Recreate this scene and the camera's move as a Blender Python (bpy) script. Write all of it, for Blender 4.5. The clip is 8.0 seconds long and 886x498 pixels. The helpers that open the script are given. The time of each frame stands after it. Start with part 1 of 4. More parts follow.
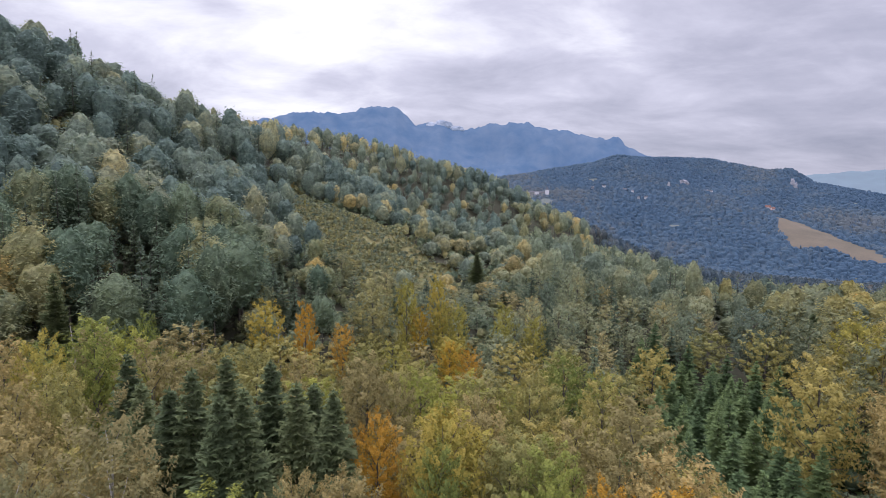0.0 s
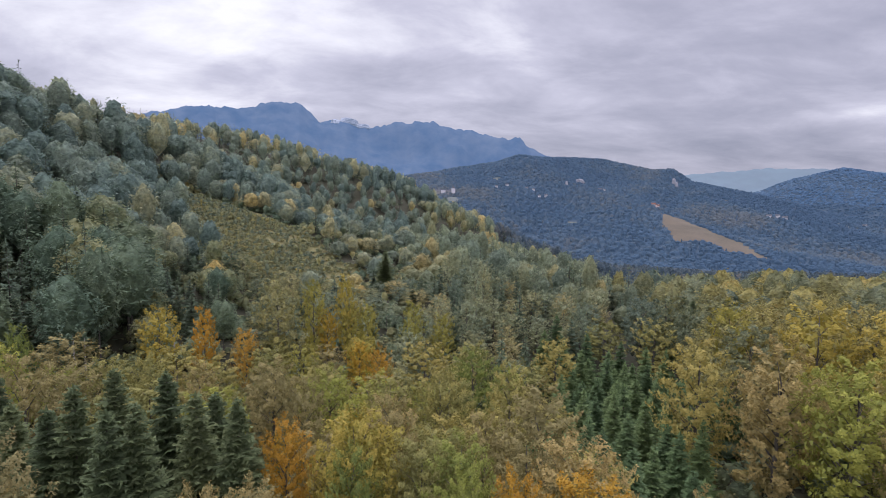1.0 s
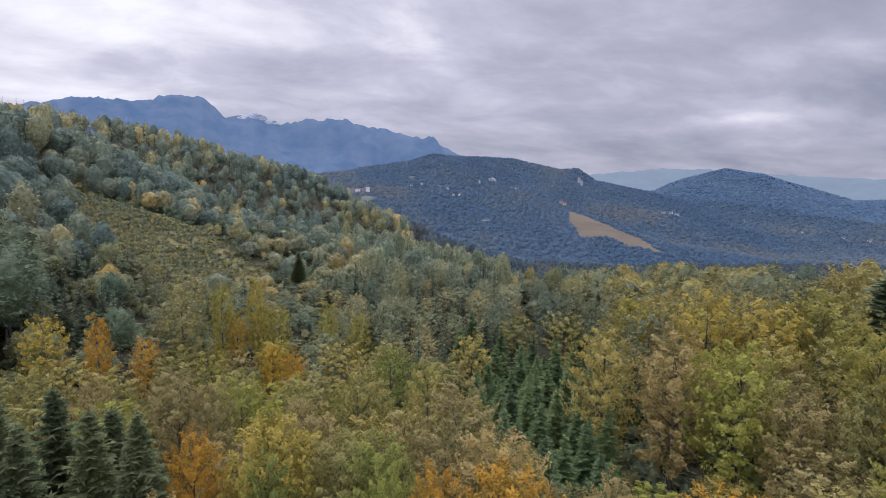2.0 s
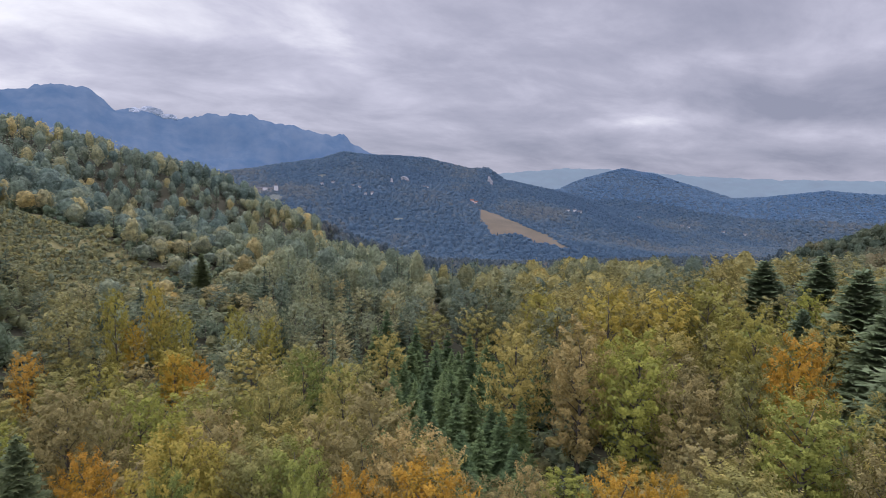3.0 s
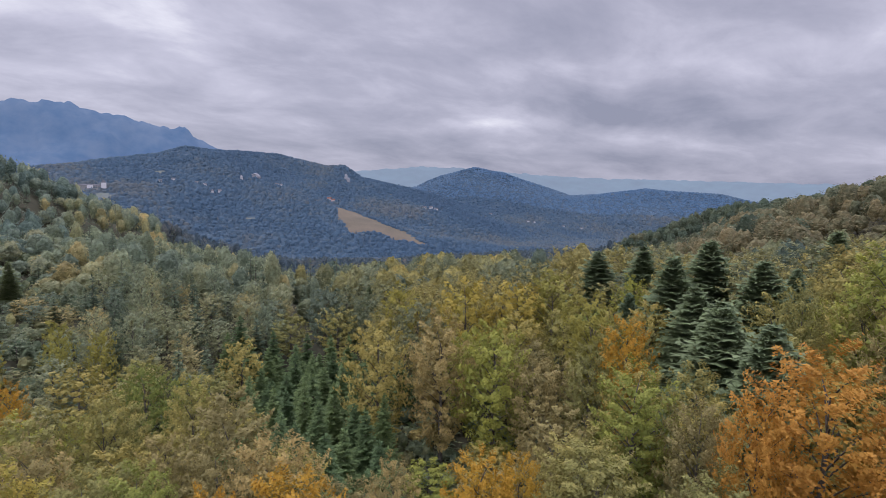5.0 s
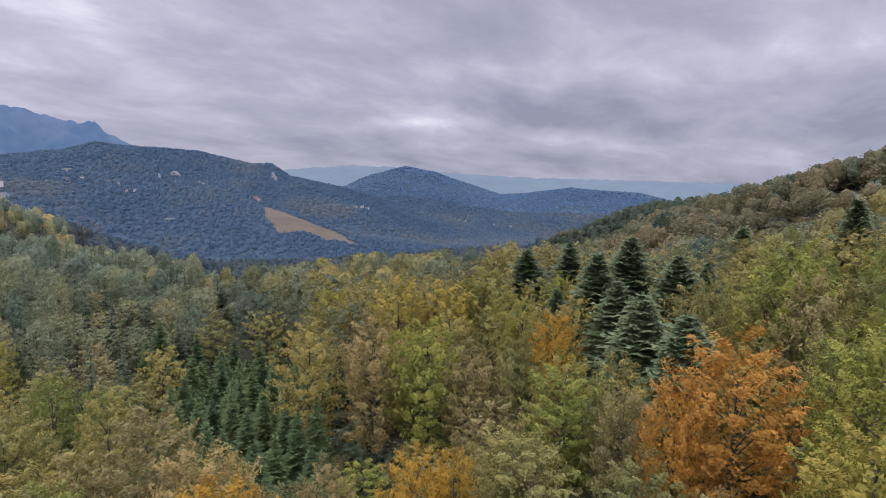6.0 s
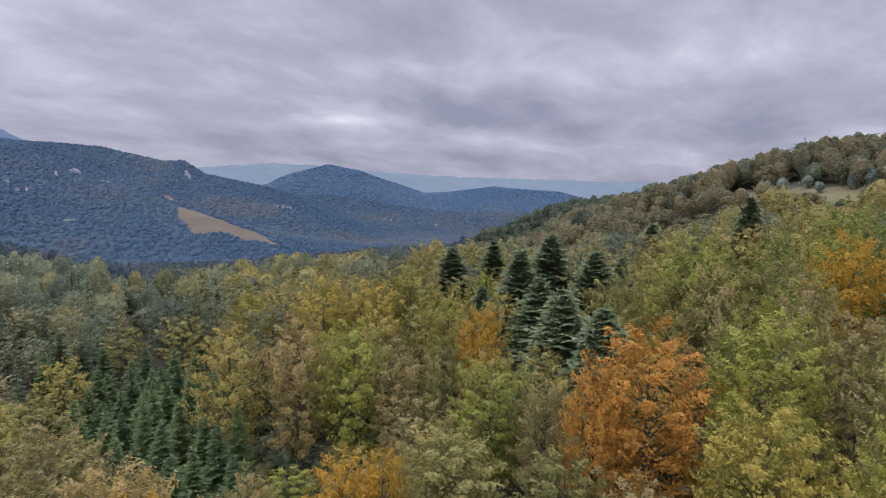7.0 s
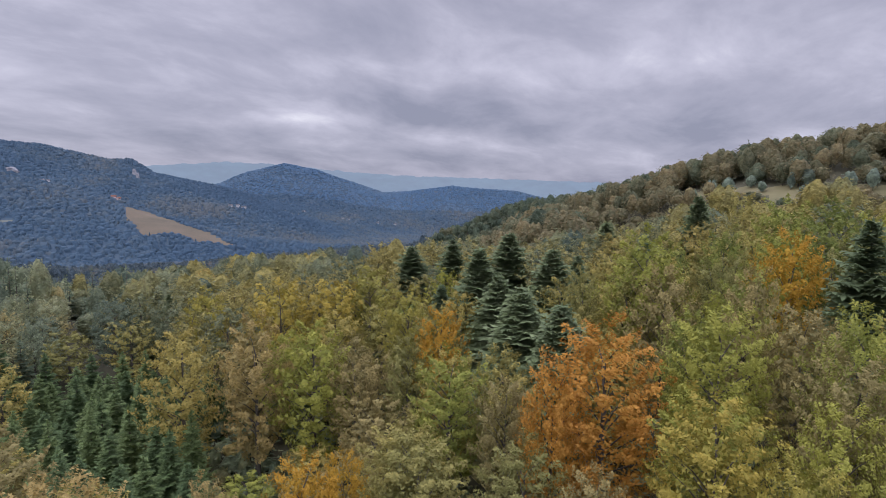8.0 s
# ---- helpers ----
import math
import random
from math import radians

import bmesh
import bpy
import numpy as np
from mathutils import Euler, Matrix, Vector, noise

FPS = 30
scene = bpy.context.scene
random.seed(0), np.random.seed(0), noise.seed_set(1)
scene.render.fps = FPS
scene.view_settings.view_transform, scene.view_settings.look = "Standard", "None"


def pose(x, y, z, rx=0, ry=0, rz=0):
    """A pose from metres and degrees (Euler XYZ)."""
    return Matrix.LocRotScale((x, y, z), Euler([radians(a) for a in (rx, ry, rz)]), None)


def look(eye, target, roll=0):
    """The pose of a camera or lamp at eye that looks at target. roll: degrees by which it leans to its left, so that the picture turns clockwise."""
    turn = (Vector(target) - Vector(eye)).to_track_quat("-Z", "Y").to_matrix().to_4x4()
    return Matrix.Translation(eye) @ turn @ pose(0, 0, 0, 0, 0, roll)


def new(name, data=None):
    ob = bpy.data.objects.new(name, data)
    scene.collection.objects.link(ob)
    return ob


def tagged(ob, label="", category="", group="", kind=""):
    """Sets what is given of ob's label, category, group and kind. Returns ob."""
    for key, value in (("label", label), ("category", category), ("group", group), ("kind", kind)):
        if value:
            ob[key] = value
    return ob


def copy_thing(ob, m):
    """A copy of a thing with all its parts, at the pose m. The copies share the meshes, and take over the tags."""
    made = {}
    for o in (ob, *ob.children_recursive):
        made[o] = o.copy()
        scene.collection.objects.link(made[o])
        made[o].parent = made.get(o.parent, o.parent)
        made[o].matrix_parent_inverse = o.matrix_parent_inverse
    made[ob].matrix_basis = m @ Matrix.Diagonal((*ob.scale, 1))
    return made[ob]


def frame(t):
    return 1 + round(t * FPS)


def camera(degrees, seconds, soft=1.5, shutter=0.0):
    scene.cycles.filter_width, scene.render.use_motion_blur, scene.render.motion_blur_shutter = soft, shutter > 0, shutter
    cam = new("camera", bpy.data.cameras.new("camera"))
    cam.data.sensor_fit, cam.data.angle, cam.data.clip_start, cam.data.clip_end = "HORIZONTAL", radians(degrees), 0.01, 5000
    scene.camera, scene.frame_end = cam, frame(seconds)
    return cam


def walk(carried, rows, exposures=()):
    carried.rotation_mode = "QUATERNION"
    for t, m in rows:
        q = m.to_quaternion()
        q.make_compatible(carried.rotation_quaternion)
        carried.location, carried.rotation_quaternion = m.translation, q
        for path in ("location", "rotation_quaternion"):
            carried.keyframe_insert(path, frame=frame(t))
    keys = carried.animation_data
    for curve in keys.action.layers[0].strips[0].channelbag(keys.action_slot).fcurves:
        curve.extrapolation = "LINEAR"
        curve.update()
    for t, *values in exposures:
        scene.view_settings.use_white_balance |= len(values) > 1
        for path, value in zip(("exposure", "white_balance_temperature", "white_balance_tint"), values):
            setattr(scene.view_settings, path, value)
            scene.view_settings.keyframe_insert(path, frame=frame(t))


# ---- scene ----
# A drone hovers over an autumn forest valley and pans from the northern slope to the eastern ridge.
EYE = Vector((0.0, 0.0, 42.0))      # the drone stands about 42 m over the valley floor
cam = camera(78.06, 8.0, soft=0.75)
HEADINGS = [(0.0, 0.0), (0.5, 4.99), (1.0, 9.66), (1.5, 13.98), (3.0, 27.63), (3.5, 31.53), (4.0, 34.98), (4.5, 38.7),
            (6.0, 49.55), (6.5, 53.31), (7.0, 57.37), (7.5, 59.62), (8.0, 61.65)]


def aim(heading, pitch=-6.18, roll=0.9):
    a, p = radians(heading), radians(pitch)
    way = Vector((math.sin(a) * math.cos(p), math.cos(a) * math.cos(p), math.sin(p)))
    return look(EYE, EYE + way * 10, roll)


walk(cam, [(t, aim(h)) for t, h in HEADINGS], exposures=[(0.0, 0.3), (0.5, 0.21), (1.5, 0.13), (3.0, 0.08), (8.0, 0.08)])

# ---- light: an overcast autumn sky, the sun veiled in the north-west ----
SUN_AZ, SUN_EL = -20.0, 48.0


def link(nt, a, b):
    nt.links.new(a, b)


def node(nt, kind, **values):
    n = nt.nodes.new(kind)
    for k, v in values.items():
        n.inputs[k.replace("_", " ")].default_value = v
    return n


def maths(nt, op, a, b=None, c=None):
    n = nt.nodes.new("ShaderNodeMath")
    n.operation = op
    for i, v in enumerate((a, b, c)):
        if v is None:
            continue
        if isinstance(v, (int, float)):
            n.inputs[i].default_value = v
        else:
            link(nt, v, n.inputs[i])
    return n.outputs[0]


def ramp(nt, fac, stops, mode="LINEAR"):
    n = nt.nodes.new("ShaderNodeValToRGB")
    n.color_ramp.interpolation = mode
    els = n.color_ramp.elements
    while len(els) < len(stops):
        els.new(0.5)
    for e, (p, c) in zip(els, stops):
        e.position = p
        e.color = (*c, 1) if len(c) == 3 else c
    link(nt, fac, n.inputs[0])
    return n.outputs[0]


def mixc(nt, fac, a, b, blend="MIX"):
    n = nt.nodes.new("ShaderNodeMix")
    n.data_type, n.blend_type = "RGBA", blend
    for sock, v in ((n.inputs[0], fac), (n.inputs[6], a), (n.inputs[7], b)):
        if isinstance(v, (int, float)):
            sock.default_value = v
        elif isinstance(v, tuple):
            sock.default_value = (*v, 1)
        else:
            link(nt, v, sock)
    return n.outputs[2]


BANKS = [(-22, 17, 18, 9, 0, 0.18), (-2, 20, 16, 9, 0, 0.07), (-32, 18, 3, 1.6, 0, -0.16), (-22, 17, 3, 2, -0.3, -0.1), (-2, 10.5, 8, 1.8, 0, -0.13), (-20, 8, 5, 1.2, 0, 0.12),
         (14, 16, 6, 4, -0.5, 0.09), (22, 11, 6, 3, -0.4, 0.09), (46, 6.3, 9, 1.0, -0.05, 0.11), (54, 8, 10, 1.6, -0.15, -0.1), (59, 6.2, 4, 1.4, -0.1, -0.12), (48, 3.0, 40, 4.5, 0, -0.1), (60, 4.2, 16, 0.9, 0.02, 0.1), (80, 3.4, 14, 1.2, 0, 0.06), (66, 7.6, 7, 1.3, -0.2, -0.12), (57, 8.5, 9, 2.5, -0.2, -0.06),
         (85, 5.5, 5, 2.2, 0.1, -0.1), (80, 12, 9, 2.0, 0.05, 0.06), (40, 14, 18, 5, 0, -0.05), (68, 17, 20, 3, 0, -0.03)]


def build_sky():
    world = bpy.data.worlds.new("overcast_sky")
    scene.world = world
    world.use_nodes = True
    nt = world.node_tree
    nt.nodes.clear()
    out = nt.nodes.new("ShaderNodeOutputWorld")
    bg = nt.nodes.new("ShaderNodeBackground")
    link(nt, bg.outputs[0], out.inputs[0])
    sky = nt.nodes.new("ShaderNodeTexSky")
    sky.sky_type, sky.sun_disc = "NISHITA", False
    sky.sun_elevation, sky.sun_rotation = radians(SUN_EL), radians(SUN_AZ)
    co = nt.nodes.new("ShaderNodeTexCoord")
    sep = nt.nodes.new("ShaderNodeSeparateXYZ")
    link(nt, co.outputs["Generated"], sep.inputs[0])
    up = maths(nt, "MAXIMUM", sep.outputs[2], 0.0)
    # the cloud deck as a flat layer overhead, so that it draws together towards the horizon
    low = maths(nt, "ADD", up, 0.22)
    comb = nt.nodes.new("ShaderNodeCombineXYZ")
    link(nt, maths(nt, "DIVIDE", sep.outputs[0], low), comb.inputs[0])
    link(nt, maths(nt, "DIVIDE", sep.outputs[1], low), comb.inputs[1])
    mp = nt.nodes.new("ShaderNodeMapping")
    mp.inputs["Rotation"].default_value = (0, 0, radians(35))
    mp.inputs["Scale"].default_value = (0.75, 1.0, 1.0)
    mp.inputs["Location"].default_value = (3.1, 1.7, 0.4)
    link(nt, comb.outputs[0], mp.inputs[0])
    n1 = node(nt, "ShaderNodeTexNoise", Scale=0.9, Detail=7.0, Roughness=0.55, Distortion=0.5)
    link(nt, mp.outputs[0], n1.inputs["Vector"])
    n2 = node(nt, "ShaderNodeTexNoise", Scale=2.6, Detail=6.0, Roughness=0.6, Distortion=0.3)
    link(nt, mp.outputs[0], n2.inputs["Vector"])
    v = maths(nt, "ADD", maths(nt, "MULTIPLY", n1.outputs[0], 0.55), maths(nt, "MULTIPLY", n2.outputs[0], 0.45))
    # cloud banks and bright rifts of the deck: bearing, elevation, half-width, half-height, slant, lighter or darker
    fine = node(nt, "ShaderNodeTexNoise", Scale=3.2, Detail=4.0, Roughness=0.55)
    link(nt, co.outputs["Generated"], fine.inputs["Vector"])
    sway = maths(nt, "MULTIPLY", maths(nt, "SUBTRACT", fine.outputs[0], 0.5), 14.0)
    bearing = maths(nt, "ADD", maths(nt, "MULTIPLY", maths(nt, "ARCTAN2", sep.outputs[0], sep.outputs[1]), 57.3), sway)
    height = maths(nt, "ADD", maths(nt, "MULTIPLY", maths(nt, "ARCSINE", sep.outputs[2]), 57.3), maths(nt, "MULTIPLY", sway, 0.35))
    for az, el, wide, high, slant, gain in BANKS:
        p = maths(nt, "SUBTRACT", bearing, az)
        q = maths(nt, "SUBTRACT", maths(nt, "SUBTRACT", height, el), maths(nt, "MULTIPLY", p, slant))
        p, q = maths(nt, "DIVIDE", p, wide), maths(nt, "DIVIDE", q, high)
        k = maths(nt, "EXPONENT", maths(nt, "MULTIPLY", maths(nt, "ADD", maths(nt, "MULTIPLY", p, p), maths(nt, "MULTIPLY", q, q)), -1.0))
        v = maths(nt, "ADD", v, maths(nt, "MULTIPLY", k, gain))
    clouds = ramp(nt, v, [(0.3, (0.285, 0.295, 0.4)), (0.47, (0.425, 0.425, 0.545)), (0.58, (0.56, 0.555, 0.69)), (0.76, (0.92, 0.915, 1.02))])
    # an overcast sky is about three times as bright overhead as at the horizon
    zen = ramp(nt, up, [(0.0, (1.0, 1.0, 1.0)), (0.35, (1.0, 1.0, 1.0)), (0.56, (4.2, 4.2, 4.2)), (1.0, (5.2, 5.2, 5.2))])
    clouds = mixc(nt, 1.0, clouds, zen, "MULTIPLY")
    blue = mixc(nt, 1.0, sky.outputs[0], (0.09, 0.09, 0.09), "MULTIPLY")
    link(nt, mixc(nt, 0.95, blue, clouds), bg.inputs["Color"])
    bg.inputs["Strength"].default_value = 1.0


build_sky()
sun_data = bpy.data.lights.new("sun", "SUN")
sun_data.energy, sun_data.angle, sun_data.color = 0.8, radians(28), (1.0, 0.95, 0.88)
sun_ob = new("sun", sun_data)
sun_ob.matrix_world = look((0, 0, 0), (-math.sin(radians(SUN_AZ)) * math.cos(radians(SUN_EL)),
                                       -math.cos(radians(SUN_AZ)) * math.cos(radians(SUN_EL)), -math.sin(radians(SUN_EL)))) 

# ---- materials ----


def leaf_material(name, stops, source, spread=0.16, glow_through=0.33, tuft=0.0, vary=0.36):
    """Foliage. source: 'tint' takes each tree's own tint from the mesh, 'object' varies by object."""
    m = bpy.data.materials.new(name)
    m.use_nodes = True
    nt = m.node_tree
    nt.nodes.clear()
    out = nt.nodes.new("ShaderNodeOutputMaterial")
    geo = nt.nodes.new("ShaderNodeNewGeometry")
    if source == "tint":
        a = nt.nodes.new("ShaderNodeAttribute")
        a.attribute_name = "tint"
        v = a.outputs["Fac"]
    else:
        # twig tips turn first; lit tips and shaded inner leaves are painted here too
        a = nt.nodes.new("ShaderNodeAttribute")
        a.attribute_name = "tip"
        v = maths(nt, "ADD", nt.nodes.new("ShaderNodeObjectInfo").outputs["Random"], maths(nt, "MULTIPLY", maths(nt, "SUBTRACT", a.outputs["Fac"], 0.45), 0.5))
    n = node(nt, "ShaderNodeTexNoise", Scale=0.35, Detail=3.0, Roughness=0.6)
    link(nt, geo.outputs["Position"], n.inputs["Vector"])
    v = maths(nt, "ADD", v, maths(nt, "MULTIPLY", maths(nt, "SUBTRACT", geo.outputs["Random Per Island"], 0.5), spread))
    v = maths(nt, "ADD", v, maths(nt, "MULTIPLY", maths(nt, "SUBTRACT", n.outputs[0], 0.5), 0.45))
    col = ramp(nt, v, stops)
    # single leaves are a little lighter or darker than their neighbours
    shade = maths(nt, "ADD", maths(nt, "MULTIPLY", geo.outputs["Random Per Island"], vary), 1 - vary / 2)
    hs = nt.nodes.new("ShaderNodeHueSaturation")
    link(nt, col, hs.inputs["Color"])
    link(nt, shade, hs.inputs["Value"])
    d = node(nt, "ShaderNodeBsdfPrincipled", Roughness=0.62)
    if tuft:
        # leaf tufts too small to model: lit sprays and shaded gaps painted by noise
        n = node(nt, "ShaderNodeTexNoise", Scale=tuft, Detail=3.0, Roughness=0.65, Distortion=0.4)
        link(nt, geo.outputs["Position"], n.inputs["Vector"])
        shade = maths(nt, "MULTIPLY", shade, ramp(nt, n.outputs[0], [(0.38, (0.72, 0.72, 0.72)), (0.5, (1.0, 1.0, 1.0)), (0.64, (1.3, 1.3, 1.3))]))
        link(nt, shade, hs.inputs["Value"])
        bp = node(nt, "ShaderNodeBump", Strength=0.9, Distance=0.5 / tuft)
        link(nt, n.outputs[0], bp.inputs["Height"])
        link(nt, bp.outputs[0], d.inputs["Normal"])
    d.inputs["Specular IOR Level"].default_value = 0.06
    link(nt, hs.outputs[0], d.inputs["Base Color"])
    t = nt.nodes.new("ShaderNodeBsdfTranslucent")
    link(nt, hs.outputs[0], t.inputs[0])
    mx = nt.nodes.new("ShaderNodeMixShader")
    mx.inputs[0].default_value = glow_through
    link(nt, d.outputs[0], mx.inputs[1])
    link(nt, t.outputs[0], mx.inputs[2])
    link(nt, mx.outputs[0], out.inputs[0])
    return m


def rough_material(name, stops, scale, bump=0.4, rough=0.9, detail=6.0, scale2=None):
    m = bpy.data.materials.new(name)
    m.use_nodes = True
    nt = m.node_tree
    b = nt.nodes["Principled BSDF"]
    b.inputs["Roughness"].default_value = rough
    b.inputs["Specular IOR Level"].default_value = 0.2
    geo = nt.nodes.new("ShaderNodeNewGeometry")
    n = node(nt, "ShaderNodeTexNoise", Scale=scale, Detail=detail, Roughness=0.62)
    link(nt, geo.outputs["Position"], n.inputs["Vector"])
    n2 = node(nt, "ShaderNodeTexNoise", Scale=scale2 or scale * 9, Detail=4.0, Roughness=0.6)
    link(nt, geo.outputs["Position"], n2.inputs["Vector"])
    v = maths(nt, "ADD", maths(nt, "MULTIPLY", n.outputs[0], 0.65), maths(nt, "MULTIPLY", n2.outputs[0], 0.35))
    link(nt, ramp(nt, v, stops), b.inputs["Base Color"])
    bp = node(nt, "ShaderNodeBump", Strength=bump, Distance=0.4)
    link(nt, v, bp.inputs["Height"])
    link(nt, bp.outputs[0], b.inputs["Normal"])
    return m


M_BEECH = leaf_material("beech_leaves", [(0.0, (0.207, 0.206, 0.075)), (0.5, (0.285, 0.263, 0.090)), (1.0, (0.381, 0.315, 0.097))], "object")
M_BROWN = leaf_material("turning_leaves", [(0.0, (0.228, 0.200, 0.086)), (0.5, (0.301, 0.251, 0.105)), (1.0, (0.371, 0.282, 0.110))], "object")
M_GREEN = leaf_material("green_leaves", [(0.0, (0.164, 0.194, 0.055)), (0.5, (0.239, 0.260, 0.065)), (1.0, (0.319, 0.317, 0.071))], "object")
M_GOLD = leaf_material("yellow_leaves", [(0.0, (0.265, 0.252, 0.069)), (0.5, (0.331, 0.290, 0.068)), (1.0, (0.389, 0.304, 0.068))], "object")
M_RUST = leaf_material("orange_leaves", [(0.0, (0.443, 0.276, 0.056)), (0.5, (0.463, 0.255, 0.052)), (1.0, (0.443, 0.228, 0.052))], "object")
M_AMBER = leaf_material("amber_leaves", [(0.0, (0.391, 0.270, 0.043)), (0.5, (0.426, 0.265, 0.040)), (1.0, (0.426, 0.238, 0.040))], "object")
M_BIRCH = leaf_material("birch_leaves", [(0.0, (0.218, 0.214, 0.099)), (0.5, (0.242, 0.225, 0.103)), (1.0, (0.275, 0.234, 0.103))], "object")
M_SPRUCE = leaf_material("spruce_needles", [(0.0, (0.092, 0.121, 0.061)), (0.5, (0.124, 0.155, 0.074)), (1.0, (0.168, 0.196, 0.089))], "object", 0.3, 0.4, vary=0.5)
M_FIR = leaf_material("fir_needles", [(0.0, (0.118, 0.162, 0.090)), (0.5, (0.155, 0.202, 0.108)), (1.0, (0.202, 0.249, 0.125))], "object", 0.3, 0.3, vary=0.4)
M_YOUNG = leaf_material("young_spruce_needles", [(0.0, (0.087, 0.132, 0.061)), (0.5, (0.118, 0.171, 0.074)), (1.0, (0.164, 0.221, 0.087))], "object", 0.3, 0.35, vary=0.5)
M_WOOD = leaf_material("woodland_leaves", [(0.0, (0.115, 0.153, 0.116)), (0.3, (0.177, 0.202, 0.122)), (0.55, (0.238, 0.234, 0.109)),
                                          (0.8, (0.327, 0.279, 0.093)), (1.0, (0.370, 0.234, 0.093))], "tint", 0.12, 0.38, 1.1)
# hillside leaves: bluish haze painted into the greens
M_SLOPE = leaf_material("hazed_hillside_leaves", [(0.0, (0.163, 0.221, 0.181)), (0.35, (0.246, 0.290, 0.206)), (0.6, (0.352, 0.343, 0.195)),
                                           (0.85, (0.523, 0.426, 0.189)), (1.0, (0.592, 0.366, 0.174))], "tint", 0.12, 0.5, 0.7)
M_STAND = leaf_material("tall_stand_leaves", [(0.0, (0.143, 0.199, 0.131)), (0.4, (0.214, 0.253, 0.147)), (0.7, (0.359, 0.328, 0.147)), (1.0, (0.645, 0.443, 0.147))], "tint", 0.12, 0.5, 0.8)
# valley leaves: haze painted in as extra blue, stronger farther off
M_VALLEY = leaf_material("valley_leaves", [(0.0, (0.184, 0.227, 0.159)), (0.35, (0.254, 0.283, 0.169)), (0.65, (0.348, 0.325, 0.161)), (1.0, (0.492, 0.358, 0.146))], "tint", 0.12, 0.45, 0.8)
M_FLATS = leaf_material("hazed_far_valley_leaves", [(0.0, (0.072, 0.104, 0.125)), (0.4, (0.100, 0.133, 0.148)), (0.75, (0.150, 0.158, 0.146)), (1.0, (0.200, 0.168, 0.134))], "tint", 0.12, 0.4, 0.5)
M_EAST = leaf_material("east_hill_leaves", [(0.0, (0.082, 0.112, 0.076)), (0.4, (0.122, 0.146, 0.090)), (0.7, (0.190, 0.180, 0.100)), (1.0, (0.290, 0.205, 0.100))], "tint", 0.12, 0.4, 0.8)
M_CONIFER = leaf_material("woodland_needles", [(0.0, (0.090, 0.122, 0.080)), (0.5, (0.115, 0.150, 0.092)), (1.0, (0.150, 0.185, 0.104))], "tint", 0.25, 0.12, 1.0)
# distant forest and ground: blue haze of the air painted into the base colours
M_FAR = leaf_material("hazed_forest", [(0.0, (0.052, 0.091, 0.135)), (0.45, (0.062, 0.105, 0.149)), (0.75, (0.082, 0.116, 0.143)), (1.0, (0.108, 0.125, 0.132))], "tint", 0.1, 0.25, vary=0.15)
M_FARHAZE = leaf_material("hazed_back_forest", [(0.0, (0.069, 0.126, 0.198)), (0.5, (0.077, 0.136, 0.207)), (1.0, (0.095, 0.149, 0.207))], "tint", 0.1, 0.25, vary=0.15)
M_BARK = rough_material("bark", [(0.3, (0.05, 0.042, 0.034)), (0.7, (0.16, 0.145, 0.12))], 2.0)
M_PALE = rough_material("pale_bark", [(0.3, (0.25, 0.23, 0.2)), (0.7, (0.5, 0.47, 0.42))], 2.0)
M_FLOOR = rough_material("forest_floor", [(0.3, (0.041, 0.042, 0.026)), (0.5, (0.064, 0.060, 0.037)), (0.7, (0.080, 0.076, 0.042))], 0.12)
M_CLEAR = rough_material("cleared_slope", [(0.34, (0.084, 0.084, 0.033)), (0.46, (0.133, 0.121, 0.047)), (0.56, (0.172, 0.149, 0.061)), (0.66, (0.148, 0.108, 0.053))], 0.14, 1.0, scale2=1.3)
M_FIELD = rough_material("mown_field", [(0.3, (0.078, 0.068, 0.048)), (0.5, (0.112, 0.091, 0.064)), (0.7, (0.138, 0.108, 0.076))], 0.012, 0.2, scale2=0.2)
M_MEADOW = rough_material("dry_meadow", [(0.3, (0.098, 0.101, 0.048)), (0.5, (0.143, 0.129, 0.064)), (0.7, (0.173, 0.148, 0.080))], 0.03, 0.3, scale2=0.4)
# ground under the far woods, with the same blue haze painted in
M_FARFLOOR = rough_material("hazed_ground", [(0.34, (0.030, 0.053, 0.081)), (0.5, (0.036, 0.063, 0.090)), (0.66, (0.046, 0.070, 0.090))], 0.008, 0.5, scale2=0.075)
M_GLADE = rough_material("far_grass", [(0.3, (0.085, 0.105, 0.10)), (0.55, (0.115, 0.125, 0.11)), (0.75, (0.16, 0.155, 0.13))], 0.02, 0.2, scale2=0.2)
M_PLASTER = rough_material("white_plaster", [(0.3, (0.558, 0.541, 0.538)), (0.7, (0.656, 0.640, 0.638))], 0.3, 0.1)
M_PINK = rough_material("faded_pink_plaster", [(0.3, (0.55, 0.42, 0.40)), (0.7, (0.65, 0.52, 0.48))], 0.3, 0.1)
M_GREYWALL = rough_material("weathered_wall", [(0.3, (0.22, 0.22, 0.21)), (0.7, (0.32, 0.31, 0.3))], 0.3, 0.2)
M_ROOF = rough_material("red_tiles", [(0.3, (0.16, 0.08, 0.06)), (0.7, (0.24, 0.12, 0.09))], 0.6, 0.2)
M_SLATE = rough_material("grey_roof", [(0.3, (0.09, 0.09, 0.10)), (0.7, (0.15, 0.15, 0.16))], 0.5, 0.2)
M_PANE = rough_material("dark_window", [(0.3, (0.03, 0.035, 0.04)), (0.7, (0.05, 0.055, 0.06))], 0.5, 0.0, 0.15)
M_ROCK = rough_material("pale_limestone", [(0.3, (0.144, 0.151, 0.163)), (0.5, (0.259, 0.259, 0.274)), (0.7, (0.374, 0.367, 0.370))], 0.06, 1.0, scale2=0.5)


